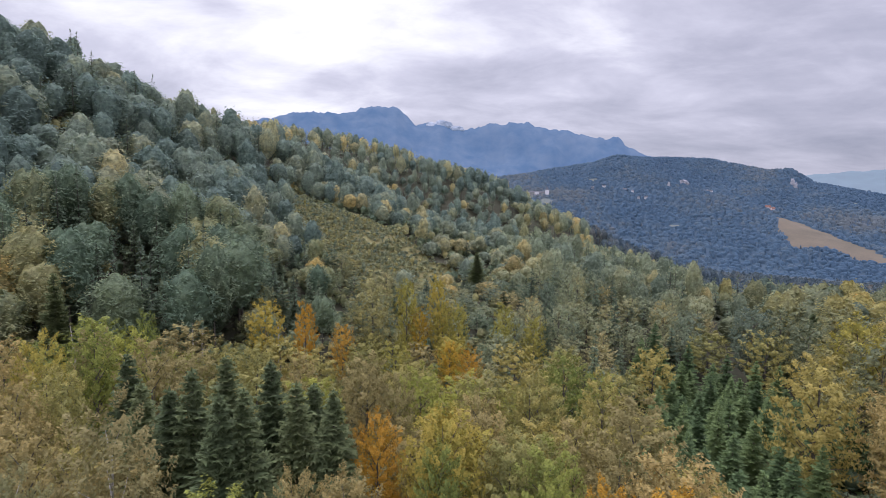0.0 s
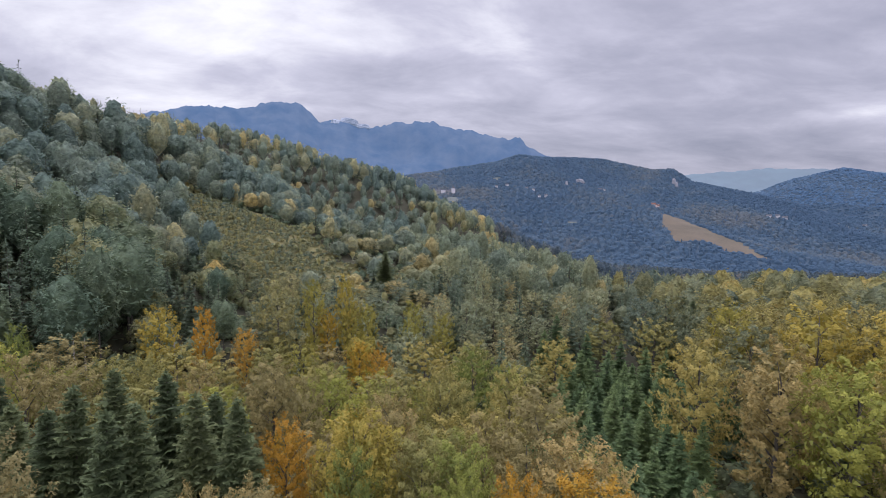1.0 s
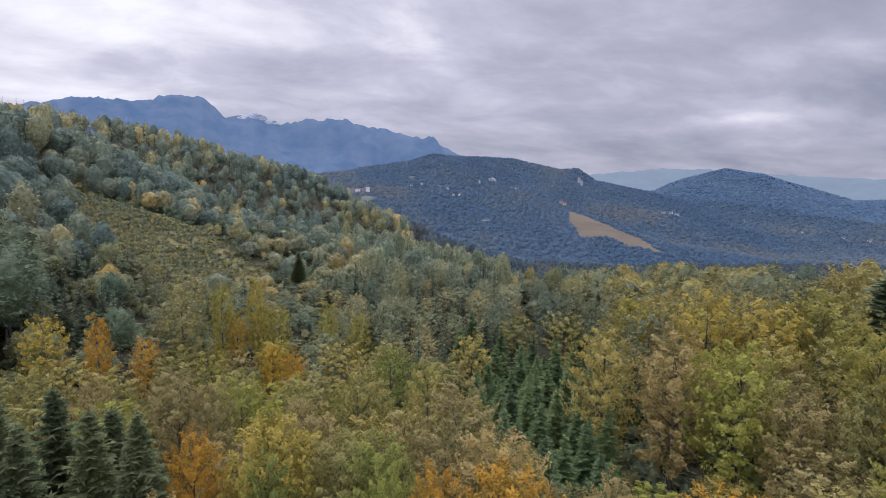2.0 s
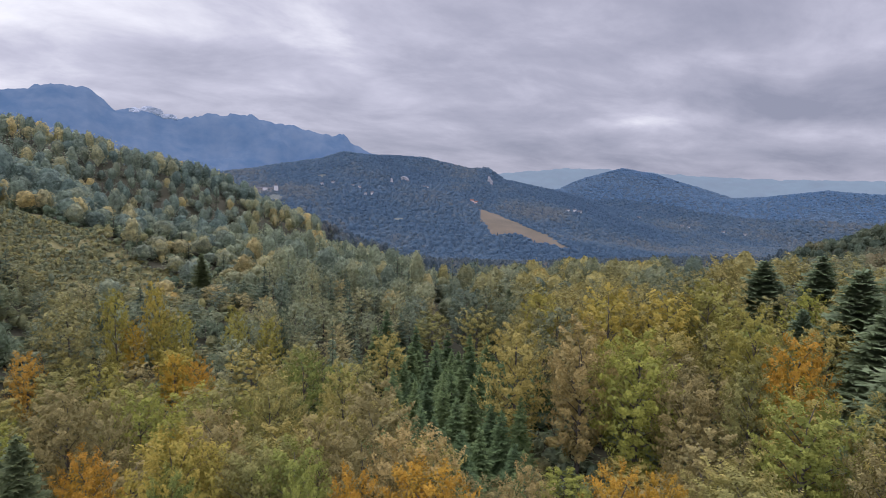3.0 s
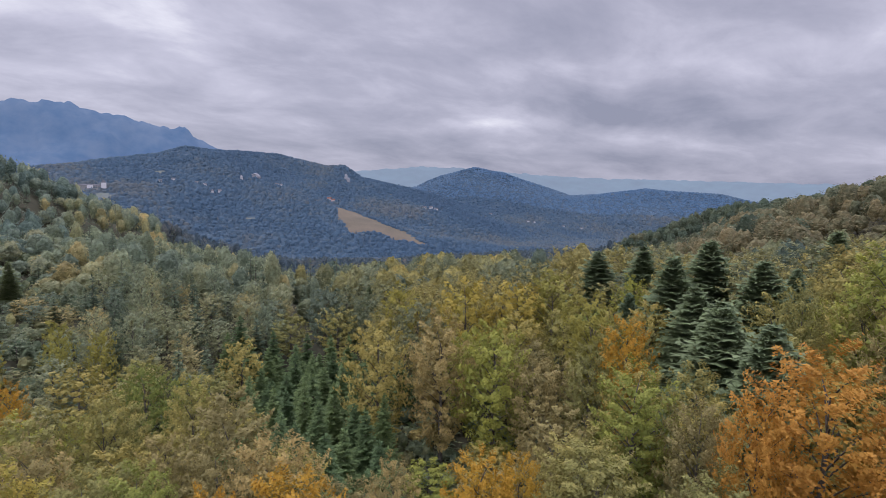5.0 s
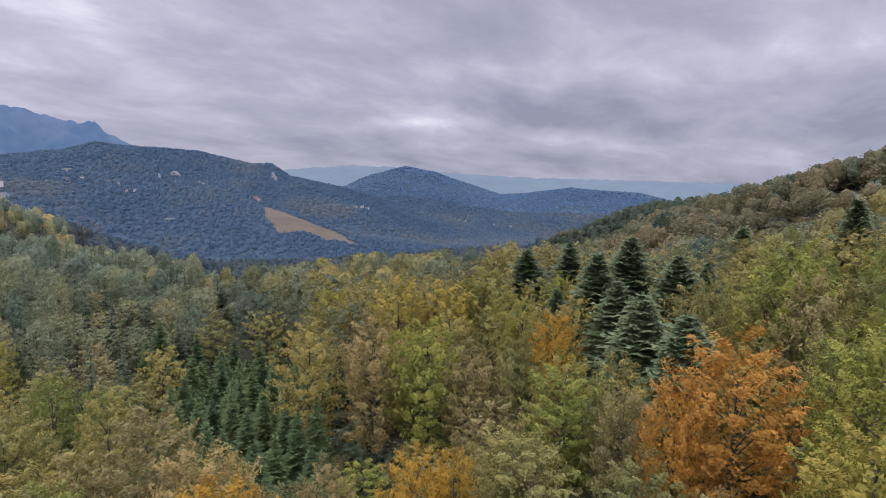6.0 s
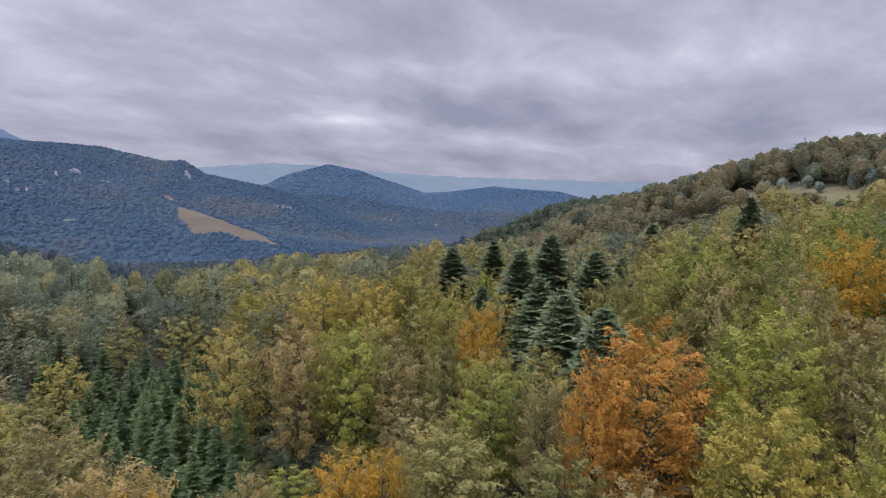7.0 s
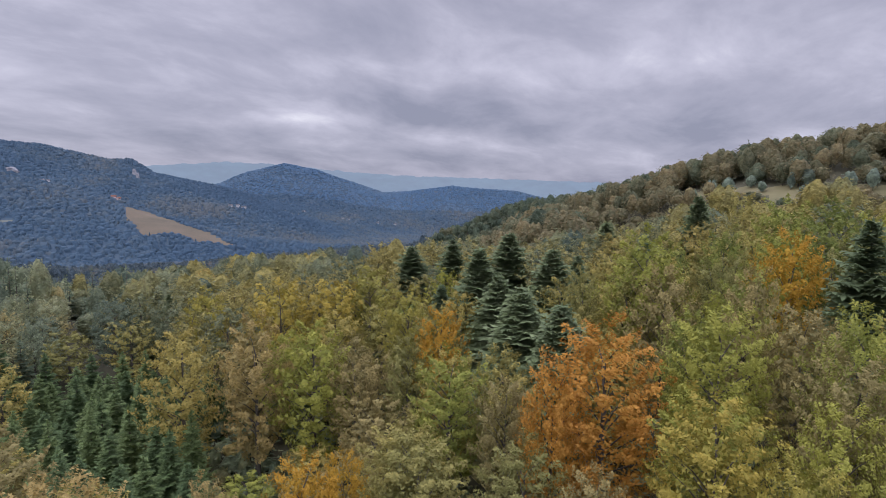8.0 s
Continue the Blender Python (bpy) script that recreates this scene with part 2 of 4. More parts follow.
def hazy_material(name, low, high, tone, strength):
    """Backdrop mountains many kilometres off, the blue air's haze painted in as emission."""
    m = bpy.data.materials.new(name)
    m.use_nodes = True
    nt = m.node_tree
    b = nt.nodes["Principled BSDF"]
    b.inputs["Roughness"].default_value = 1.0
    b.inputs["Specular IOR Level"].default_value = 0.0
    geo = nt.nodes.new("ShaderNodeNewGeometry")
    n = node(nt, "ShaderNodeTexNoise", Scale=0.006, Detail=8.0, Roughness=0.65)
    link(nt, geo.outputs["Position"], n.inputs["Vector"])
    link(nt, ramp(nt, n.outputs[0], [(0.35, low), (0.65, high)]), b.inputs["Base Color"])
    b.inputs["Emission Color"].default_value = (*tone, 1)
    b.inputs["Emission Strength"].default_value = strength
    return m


M_MASSIF = hazy_material("hazed_massif", (0.025, 0.04, 0.06), (0.07, 0.08, 0.09), (0.085, 0.15, 0.30), 0.78)
M_CLIFF = hazy_material("hazed_pale_cliffs", (0.16, 0.17, 0.20), (0.34, 0.35, 0.38), (0.13, 0.17, 0.25), 0.8)
M_RANGE = hazy_material("hazed_far_range", (0.05, 0.06, 0.08), (0.06, 0.08, 0.10), (0.195, 0.25, 0.32), 0.8)

# ---- the land ----


def lattice(ix, iy, seed):
    n = np.sin(ix * 127.1 + iy * 311.7 + seed * 74.7) * 43758.5453
    return n - np.floor(n)


def vnoise(x, y, seed=0):
    """Smooth noise from -1 to 1."""
    ix, iy = np.floor(x), np.floor(y)
    fx, fy = x - ix, y - iy
    fx, fy = fx * fx * (3 - 2 * fx), fy * fy * (3 - 2 * fy)
    a = lattice(ix, iy, seed) * (1 - fx) + lattice(ix + 1, iy, seed) * fx
    b = lattice(ix, iy + 1, seed) * (1 - fx) + lattice(ix + 1, iy + 1, seed) * fx
    return 2 * (a * (1 - fy) + b * fy) - 1


def fractal(x, y, size, octaves, seed=0, gain=0.5):
    total, amp = 0, 1.0
    for o in range(octaves):
        total = total + amp * vnoise(x / size + 17 * o, y / size - 9 * o, seed + o)
        size, amp = size * 0.47, amp * gain
    return total


# Crest lines: compass bearing, distance, height over the drone, fall of the flanks.
SPUR = [(-75, 420, 104, 0.33), (-55, 364, 76, 0.33), (-38.2, 315, 53.6, 0.33), (-34.6, 315, 48.7, 0.33), (-30.6, 315, 38.9, 0.32), (-26.2, 315, 27.2, 0.32), (-19.9, 315, 18.1, 0.3), (-16.4, 280, -2.9, 0.26),
        (-10.8, 259, -10.6, 0.22), (-5, 238, -19.7, 0.18), (2.8, 210, -33.7, 0.14)]
BACK_RIDGE = [(-50, 840, 126, 0.28), (-30, 780, 93, 0.28), (-19.4, 690, 59.4, 0.27), (-8.5, 630, 39.6, 0.25), (-1.6, 600, 19.8, 0.25), (3.7, 570, 1.8, 0.23), (10.2, 540, -31.2, 0.3), (16, 510, -61.2, 0.36),
              (19.9, 480, -80.4, 0.4)]
BEECH_RIDGE = [(34.8, 330, -74, .1), (37.7, 300, -60, .1), (41.9, 260, -51, .1), (51, 200, -42, .09), (60.8, 170, -36, .07), (68.5, 150, -33, .05),
               (79.7, 140, -28, .05), (89.6, 140, -25, .05), (97.9, 140, -21, .06), (120, 180, -14, .1)]
EAST_HILL = [(52, 672, -130.5, 0.2), (59, 630, -87.1, 0.2), (64.5, 672, -54.2, 0.22), (70.1, 700, -25.5, 0.24), (77.4, 560, -15.8, 0.26), (83.1, 448, -6.7, 0.25), (88.4, 392, 5.2, 0.22), (92.7, 364, 14.3, 0.2),
             (99.9, 336, 19.9, 0.22), (125, 364, 50, 0.28)]
FIELD_HILL = [(-12, 2250, 20, .2), (2.7, 2300, 41, .2), (8.9, 2400, 73, .2), (14.7, 2600, 130, .2), (17.4, 2650, 170, .2), (20.2, 2700, 159, .2), (25.9, 2750, 153, .2),
              (30.6, 2700, 98, .2), (32, 2660, 104, .2), (34.1, 2650, 45, .2), (38.8, 2700, 8, .2), (45, 2800, -80, .18), (52, 2900, -140, .17)]
FIELD_SPUR = [(24, 2600, 70, .2), (26, 2250, 8, .18), (29, 2050, -45, .17), (33, 1900, -95, .2), (39, 1750, -150, .16)]
ROUND_HILL = [(34, 3500, -60, .2), (39.4, 3500, 12, .2), (42.2, 3500, 92, .2), (45.5, 3500, 141, .2), (48.5, 3500, 112, .2), (52, 3500, 43, .2), (55.4, 3500, -24, .18),
              (58.9, 3500, -6, .18), (62.5, 3500, 25, .18), (68.9, 3500, -6, .18), (72, 3500, -40, .18), (85, 3500, -60, .18)]
VALLEY = [(-400, 20), (0, -42), (60, -44), (110, -53), (200, -62), (330, -77), (500, -97), (800, -128), (1200, -168), (1600, -197), (2200, -215), (9000, -215)]


def crest_height(line, x, y, soft, reach=1500.0):
    """The height that one crest line lends to the land at x, y."""
    pts = [(r * math.sin(radians(a)), r * math.cos(radians(a)), z, k) for a, r, z, k in line]
    total, weight = 0, 0
    for (x0, y0, z0, k0), (x1, y1, z1, k1) in zip(pts, pts[1:]):
        dx, dy = x1 - x0, y1 - y0
        u = np.clip(((x - x0) * dx + (y - y0) * dy) / (dx * dx + dy * dy), 0, 1)
        d = np.hypot(x - x0 - u * dx, y - y0 - u * dy)
        z = z0 + u * (z1 - z0) - (k0 + u * (k1 - k0)) * (np.sqrt(d * d + soft * soft) - soft) * (1 + (d / reach) ** 2)
        w = 1 / (d * d + 4) ** 2
        total, weight = total + w * z, weight + w
    return total / weight


AXIS = radians(25)
# Hollows of the gully under the beech ridge: bearing, distance, depth, reach.
HOLLOWS = [(47, 84, 9.5, 34), (31, 130, 6, 40)]


def polar(az, r):
    return r * math.sin(radians(az)), r * math.cos(radians(az))


def land(x, y):
    """The height of the ground, in world metres."""
    x, y = np.asarray(x, float), np.asarray(y, float)
    r = np.hypot(x, y)
    s, d = x * math.sin(AXIS) + y * math.cos(AXIS), x * math.cos(AXIS) - y * math.sin(AXIS)
    floor = np.interp(s, [v[0] for v in VALLEY], [v[1] for v in VALLEY]) + 0.045 * np.maximum(0, np.abs(d) - 60) * np.clip(1.6 - r / 900, 0, 1)
    total, scale = 0, 2.0 + 0.004 * r
    for line, soft, reach in ((SPUR, 20, 400), (BACK_RIDGE, 30, 700), (BEECH_RIDGE, 15, 140), (EAST_HILL, 25, 350), (FIELD_HILL, 40, 1500), (FIELD_SPUR, 60, 900), (ROUND_HILL, 60, 1500)):
        total = total + np.exp(np.clip((crest_height(line, x, y, soft, reach) - floor) / scale, -50, 50))
    z = floor + scale * np.log1p(total) 
    rough = np.clip(r / 700, 0.12, 1.6)
    z = z + rough * 2.6 * fractal(x, y, 210, 4, 3)
    for az, dist, deep, reach in HOLLOWS:
        hx, hy = polar(az, dist)
        z = z - deep * np.exp(-((x - hx) ** 2 + (y - hy) ** 2) / reach ** 2)
    return z + EYE.z


def mesh_object(name, verts, tris, materials, parent=None, index=None, tint=None, smooth=False, tip=None):
    me = bpy.data.meshes.new(name)
    v, t = np.asarray(verts, np.float32), np.asarray(tris, np.int32)
    me.vertices.add(len(v))
    me.vertices.foreach_set("co", v.ravel())
    k = t.shape[1]
    me.loops.add(len(t) * k)
    me.loops.foreach_set("vertex_index", t.ravel())
    me.polygons.add(len(t))
    me.polygons.foreach_set("loop_start", np.arange(0, len(t) * k, k, dtype=np.int32))
    if index is not None:
        me.polygons.foreach_set("material_index", np.asarray(index, np.int32))
    me.polygons.foreach_set("use_smooth", np.full(len(t), smooth))
    if tint is not None:
        me.attributes.new("tint", "FLOAT", "POINT").data.foreach_set("value", np.asarray(tint, np.float32))
    if tip is not None:
        me.attributes.new("tip", "FLOAT", "POINT").data.foreach_set("value", np.asarray(tip, np.float32))
    me.update(calc_edges=True)
    me.validate()
    for m in materials:
        me.materials.append(m)
    ob = new(name, me)
    ob.parent = parent
    return ob


def inside(poly, x, y):
    """True where x, y lies within the polygon."""
    hit = np.zeros(np.shape(x), bool)
    for (x0, y0), (x1, y1) in zip(poly, poly[1:] + poly[:1]):
        cross = (y0 > y) != (y1 > y)
        hit ^= cross & (x < (x1 - x0) * (y - y0) / (y1 - y0 + 1e-9) + x0)
    return hit


FIELD = [polar(*p) for p in ((31.2, 1993), (31.8, 1820), (32.6, 1700), (35.4, 1744), (38.4, 1670), (41, 1616), (38.4, 1802), (35.4, 1901), (33.3, 2001))]
CLEARING = [polar(*p) for p in ((-16.4, 286), (-13.9, 284), (-10.8, 266), (-5, 246), (-0.8, 218), (2.8, 211), (-5, 186), (-8.5, 172), (-10.8, 183), (-13.1, 209), (-15.3, 239))]
MEADOW = [polar(*p) for p in ((85, 305), (88, 301), (93.8, 269), (97, 265), (101, 264), (101, 253), (93.8, 252), (88.1, 267), (85.2, 280))]


# Small open patches among the far woods: bearing, distance, half-width, half-depth.
GLADES = [(-30.5, 157, 8, 11), (10.6, 1972, 26, 34), (15.2, 2298, 22, 16), (10.4, 2321, 26, 12), (23.0, 1856, 16, 16), (49.8, 1640, 70, 60), (32.4, 880, 22, 46), (29.9, 960, 16, 40), (36.5, 2350, 30, 12), (46.0, 2500, 60, 12)]


def glade(x, y):
    hit = np.zeros(np.shape(x), bool)
    for az, r, half, deep in GLADES:
        a = radians(az)
        s, d = x * math.sin(a) + y * math.cos(a) - r, x * math.cos(a) - y * math.sin(a)
        hit |= (s / deep) ** 2 + (d / half) ** 2 < 1
    return hit


GULLY = [polar(*p) for p in ((27, 62), (36.5, 57), (37, 104), (34, 138), (27, 152), (19.5, 148), (22, 110))]


def fan_grid(az, r):
    a, q = np.meshgrid(np.radians(az), r)
    x, y = q * np.sin(a), q * np.cos(a)
    n, m = len(r), len(az)
    i = (np.arange(n - 1)[:, None] * m + np.arange(m - 1)[None, :]).ravel()
    return x, y, np.stack([i, i + 1, i + m + 1, i + m], 1)


def build_ground():
    az = np.concatenate([np.arange(-180, -60, 4.0), np.arange(-60, -4, 0.75), np.arange(-4, 72, 0.5), np.arange(72, 120, 0.75), np.arange(120, 180.1, 4.0)])
    r = np.concatenate([[0.0], np.geomspace(4, 1550, 125), np.linspace(1570, 2720, 68), np.geomspace(2760, 5600, 22)])
    x, y, quads = fan_grid(az, r)
    v = np.stack([x.ravel(), y.ravel(), land(x, y).ravel()], 1)
    c = v[quads].mean(1)
    idx = np.zeros(len(quads), int)
    q, b = np.hypot(c[:, 0], c[:, 1]), np.degrees(np.arctan2(c[:, 0], c[:, 1]))
    # far ground takes the colour with the painted haze
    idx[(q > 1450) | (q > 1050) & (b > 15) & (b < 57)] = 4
    idx[glade(c[:, 0], c[:, 1]) & (np.hypot(c[:, 0], c[:, 1]) > 600)] = 5
    for k, poly in ((1, CLEARING), (2, FIELD), (3, MEADOW)):
        idx[inside(poly, c[:, 0], c[:, 1])] = k
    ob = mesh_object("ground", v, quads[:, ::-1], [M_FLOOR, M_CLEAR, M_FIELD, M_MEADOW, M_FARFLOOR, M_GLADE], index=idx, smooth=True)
    tagged(ob, "forest floor, cleared slope and mown fields of a mountain valley", "ground", kind="structure")


build_ground()

MASSIF = [(-40, 4600, 470, .6), (-30, 4600, 500, .6), (-18.6, 4500, 505, .6), (-14.6, 4500, 580, .6), (-9.6, 4500, 605, .6), (-7.4, 4500, 662, .6), (-5.1, 4500, 640, .6), (-2.9, 4500, 515, .6),
          (-0.4, 4500, 540, .6), (1.6, 4500, 495, .6), (8.2, 4500, 540, .6), (15.5, 4500, 412, .6), (19.3, 4500, 325, .6), (26, 4500, 180, .6)]
FAR_RANGE = [(28, 4750, 90, .4), (34.7, 4750, 155, .4), (39.9, 4750, 195, .4), (45, 4750, 185, .4), (52, 4750, 138, .4), (59.3, 4750, 98, .4), (63.7, 4750, 105, .4), (70.3, 4750, 88, .4),
             (90, 4750, 85, .4), (115, 4750, 95, .4)]


def build_range(name, line, az0, az1, r0, r1, material, rough, label, soft):
    x, y, quads = fan_grid(np.arange(az0, az1, 0.22), np.linspace(r0, r1, 40))
    z = crest_height(line, x, y, soft, 4000.0) + EYE.z
    d = np.clip((np.max([p[2] for p in line]) + EYE.z - z) / 300, 0.12, 1)
    z = z + rough * d * fractal(x, y, 420, 4, 11) + rough * 0.3 * fractal(x, y, 52, 3, 5)
    z = np.maximum(z, -240)
    ob = mesh_object(name, np.stack([x.ravel(), y.ravel(), z.ravel()], 1), quads[:, ::-1], [material], smooth=True)
    tagged(ob, label, "mountain", kind="structure")


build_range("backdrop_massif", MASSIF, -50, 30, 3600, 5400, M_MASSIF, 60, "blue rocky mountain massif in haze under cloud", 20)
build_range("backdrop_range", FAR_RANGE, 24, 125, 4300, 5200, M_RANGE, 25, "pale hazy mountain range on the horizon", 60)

# ---- trees ----
RNG = np.random.default_rng(7)


def unit(v):
    return v / np.maximum(np.linalg.norm(v, axis=-1, keepdims=True), 1e-9)


def leaf_fans(rng, at, out, skin, count, size, length, spread=0.0):
    """Feathery twigs: count leaves along a twig that starts at each point and runs outwards, their blades turned to skin.
    spread: how far the leaves stand off the twig to both sides, as a share of its length."""
    n = len(at)
    face = unit(unit(skin) + rng.normal(size=(n, 3)) * 0.24)
    side = unit(np.cross(out, face))
    verts = []
    for i in range(count):
        s = (i + 0.5) / count
        way = 0 if i == count - 1 else (1 if i % 2 else -1)
        off = way * (size * 0.4 + spread * length * rng.uniform(0.1, 1.0, n) * (1.15 - s))
        droop = 0.12 * length * s * s if spread else 0
        c = at + out * (length * s)[:, None] + side * off[:, None] + face * (rng.normal(size=n) * size * 0.25 - droop)[:, None]
        blade = unit(face + rng.normal(size=(n, 3)) * 0.27)
        ax = out + side * way * 0.8 + rng.normal(size=(n, 3)) * 0.3
        ax = unit(ax - blade * (ax * blade).sum(1, keepdims=True))
        wd = np.cross(blade, ax)
        ln, wi = (size * rng.uniform(0.85, 1.5, n))[:, None], (size * rng.uniform(0.34, 0.55, n))[:, None]
        verts.append(np.stack([c - ax * ln * 0.45 + wd * wi, c - ax * ln * 0.45 - wd * wi, c + ax * ln * 0.6], 1))
    v = np.concatenate(verts).reshape(-1, 3)
    return v, np.arange(len(v)).reshape(-1, 3)


def tube(points, radii, sides=5):
    """A tapered limb along the points."""
    p = np.asarray(points, float)
    verts, faces = [], []
    for i, (q, r) in enumerate(zip(p, radii)):
        d = unit((p[min(i + 1, len(p) - 1)] - p[max(i - 1, 0)])[None])[0]
        a = unit(np.cross(d, [0.3, 0.9, 0.2])[None])[0]
        b = np.cross(d, a)
        for k in range(sides):
            t = 2 * math.pi * k / sides
            verts.append(q + r * (a * math.cos(t) + b * math.sin(t)))
    for i in range(len(p) - 1):
        for k in range(sides):
            k2 = (k + 1) % sides
            faces.append((i * sides + k, i * sides + k2, (i + 1) * sides + k2, (i + 1) * sides + k))
    return np.array(verts), np.array(faces)


def joined(parts):
    vs, fs, n = [], [], 0
    for v, f in parts:
        vs.append(v)
        fs.append(f + n)
        n += len(v)
    return np.concatenate(vs), np.concatenate(fs)


def crown_profile(u, full):
    """Half-width of a broad crown at the share u of its height; full: where it is widest."""
    k = np.where(u < full, (full - u) / full, (u - full) / (1 - full))
    return np.clip(1 - k ** np.where(u < full, 2.6, 2.0), 0, 1) ** 0.56


def sprays(rng, boughs, per, h, w, base, full, lobes):
    """Boughs that reach from the trunk to the skin of a domed crown, and flat sprays along their outer halves.
    Gives the boughs' feet and tips, and the sprays' starts, ways, upper sides, lengths and shares along the bough."""
    ph = rng.uniform(0, 6.28, 6)
    grid = np.linspace(0.0, 0.985, 200)
    area = np.cumsum(crown_profile(grid, full) + 0.15)
    u = np.interp((np.arange(boughs) + rng.uniform(0.1, 0.9, boughs)) / boughs, area / area[-1], grid)
    a = np.arange(boughs) * 2.39996 + rng.normal(size=boughs) * 0.3
    lobe = 1 - lobes * 0.5 + lobes * (0.5 * np.sin(3 * a + ph[0] + 4 * u) + 0.4 * np.sin(5 * a + ph[1] - 7 * u) + 0.3 * np.sin(2 * a + ph[2] + 9 * u))
    rad = w / 2 * crown_profile(u, full) * lobe * rng.uniform(0.88, 1.04, boughs)
    z = h * (base + (0.96 - base) * u) + rng.normal(size=boughs) * 0.25
    around = np.stack([np.cos(a), np.sin(a), np.zeros(boughs)], 1)
    tip = around * rad[:, None] + np.array([0, 0, 1.0]) * z[:, None]
    foot = np.zeros((boughs, 3))
    foot[:, 2] = np.maximum(z - rad * (0.25 + 0.95 * u) - 0.6, h * base * 0.6)
    way = unit(tip - foot)
    flat = unit(np.cross(np.array([0, 0, 1.0]), way) + 1e-6)
    reach = np.linalg.norm(tip - foot, axis=1)
    at, out, skin, length, share = [], [], [], [], []
    for j in range(per):
        t = np.clip((0.52 + 0.48 * (j + 1) / per) + rng.normal(size=boughs) * 0.05, 0.3, 1.0)
        side = 0.0 if j == per - 1 else (1.0 if j % 2 else -1.0)
        p = foot + (tip - foot) * t[:, None] + np.array([0, 0, 1.0]) * (0.09 * reach * np.sin(math.pi * t))[:, None]
        lift = (0.1 + 0.5 * u + rng.normal(size=boughs) * 0.14)[:, None]
        d = unit(way * 0.7 + flat * (side * rng.uniform(0.35, 1.1, boughs))[:, None] + np.array([0, 0, 0.5]) * lift)
        ln = w * 0.125 * rng.uniform(0.7, 1.3, boughs) * (1.15 - 0.35 * t)
        at.append(p - d * (ln * 0.3)[:, None])
        out.append(d)
        cap = np.clip((u - full) / (1 - full), 0, 1)[:, None]
        skin.append(np.array([0, 0, 1.0]) * (0.3 + 0.8 * cap) + around * (1.1 - 0.7 * cap) + rng.normal(size=(boughs, 3)) * 0.18)
        length.append(ln)
        share.append(t)
    return foot, tip, np.concatenate(at), np.concatenate(out), np.concatenate(skin), np.concatenate(length), np.concatenate(share)


def broadleaf(seed, boughs, per, leaves, size, h=22.0, w=10.0, base=0.14, full=0.42, lobes=0.18, fill=70, grain=0.07):
    """Trunk and limbs, and leaves, of a beech-like tree h high and w wide."""
    rng = np.random.default_rng(seed)
    foot, tip, at, out, skin, length, share = sprays(rng, boughs, per, h, w, base, full, lobes)
    trunk = [(0, 0, h * t * 0.7) for t in np.linspace(0, 1, 6)]
    trunk[0] = (0, 0, -0.6)
    wood, collars = [tube(trunk, [0.36, 0.3, 0.25, 0.18, 0.1, 0.03], 6)], []
    for i in range(0, boughs, 4):
        p0, p1 = foot[i], foot[i] + (tip[i] - foot[i]) * 0.8
        mid = (p0 + p1) / 2 + np.array([0, 0, 0.06 * np.linalg.norm(p1 - p0)])
        wood.append(tube([p0, mid, p1], [0.09, 0.05, 0.012], 3))
        ring, first = min(int(round(foot[i][2] / (h * 0.7) * 5)), 5) * 6, 36 + 9 * (i // 4)
        collars.append((ring, ring + 1, first + 1, first))
    stem = joined(wood)
    stem = stem[0], np.concatenate([stem[1], np.array(collars)])
    n = len(at)
    leafage = [leaf_fans(rng, at, out, skin, leaves, np.full(n, size), length, 0.4)]
    # lighter towards the tips, darker green within: crown light and shade put into colour
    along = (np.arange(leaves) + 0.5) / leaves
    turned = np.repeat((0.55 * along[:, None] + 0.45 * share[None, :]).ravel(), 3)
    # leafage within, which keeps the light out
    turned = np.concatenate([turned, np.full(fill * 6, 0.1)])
    if fill:
        u, a = rng.uniform(0.03, 0.93, fill), rng.uniform(0, 6.28, fill)
        rad = w / 2 * crown_profile(u, full) * rng.uniform(0.3, 0.68, fill)
        core = np.stack([np.cos(a) * rad, np.sin(a) * rad, h * (base + (0.9 - base) * u)], 1)
        face = np.stack([np.cos(a), np.sin(a), np.full(fill, 0.5)], 1)
        leafage.append(leaf_fans(rng, core, unit(rng.normal(size=(fill, 3))), face, 2, np.full(fill, w * grain), np.full(fill, 0.9)))
    return stem, joined(leafage), turned


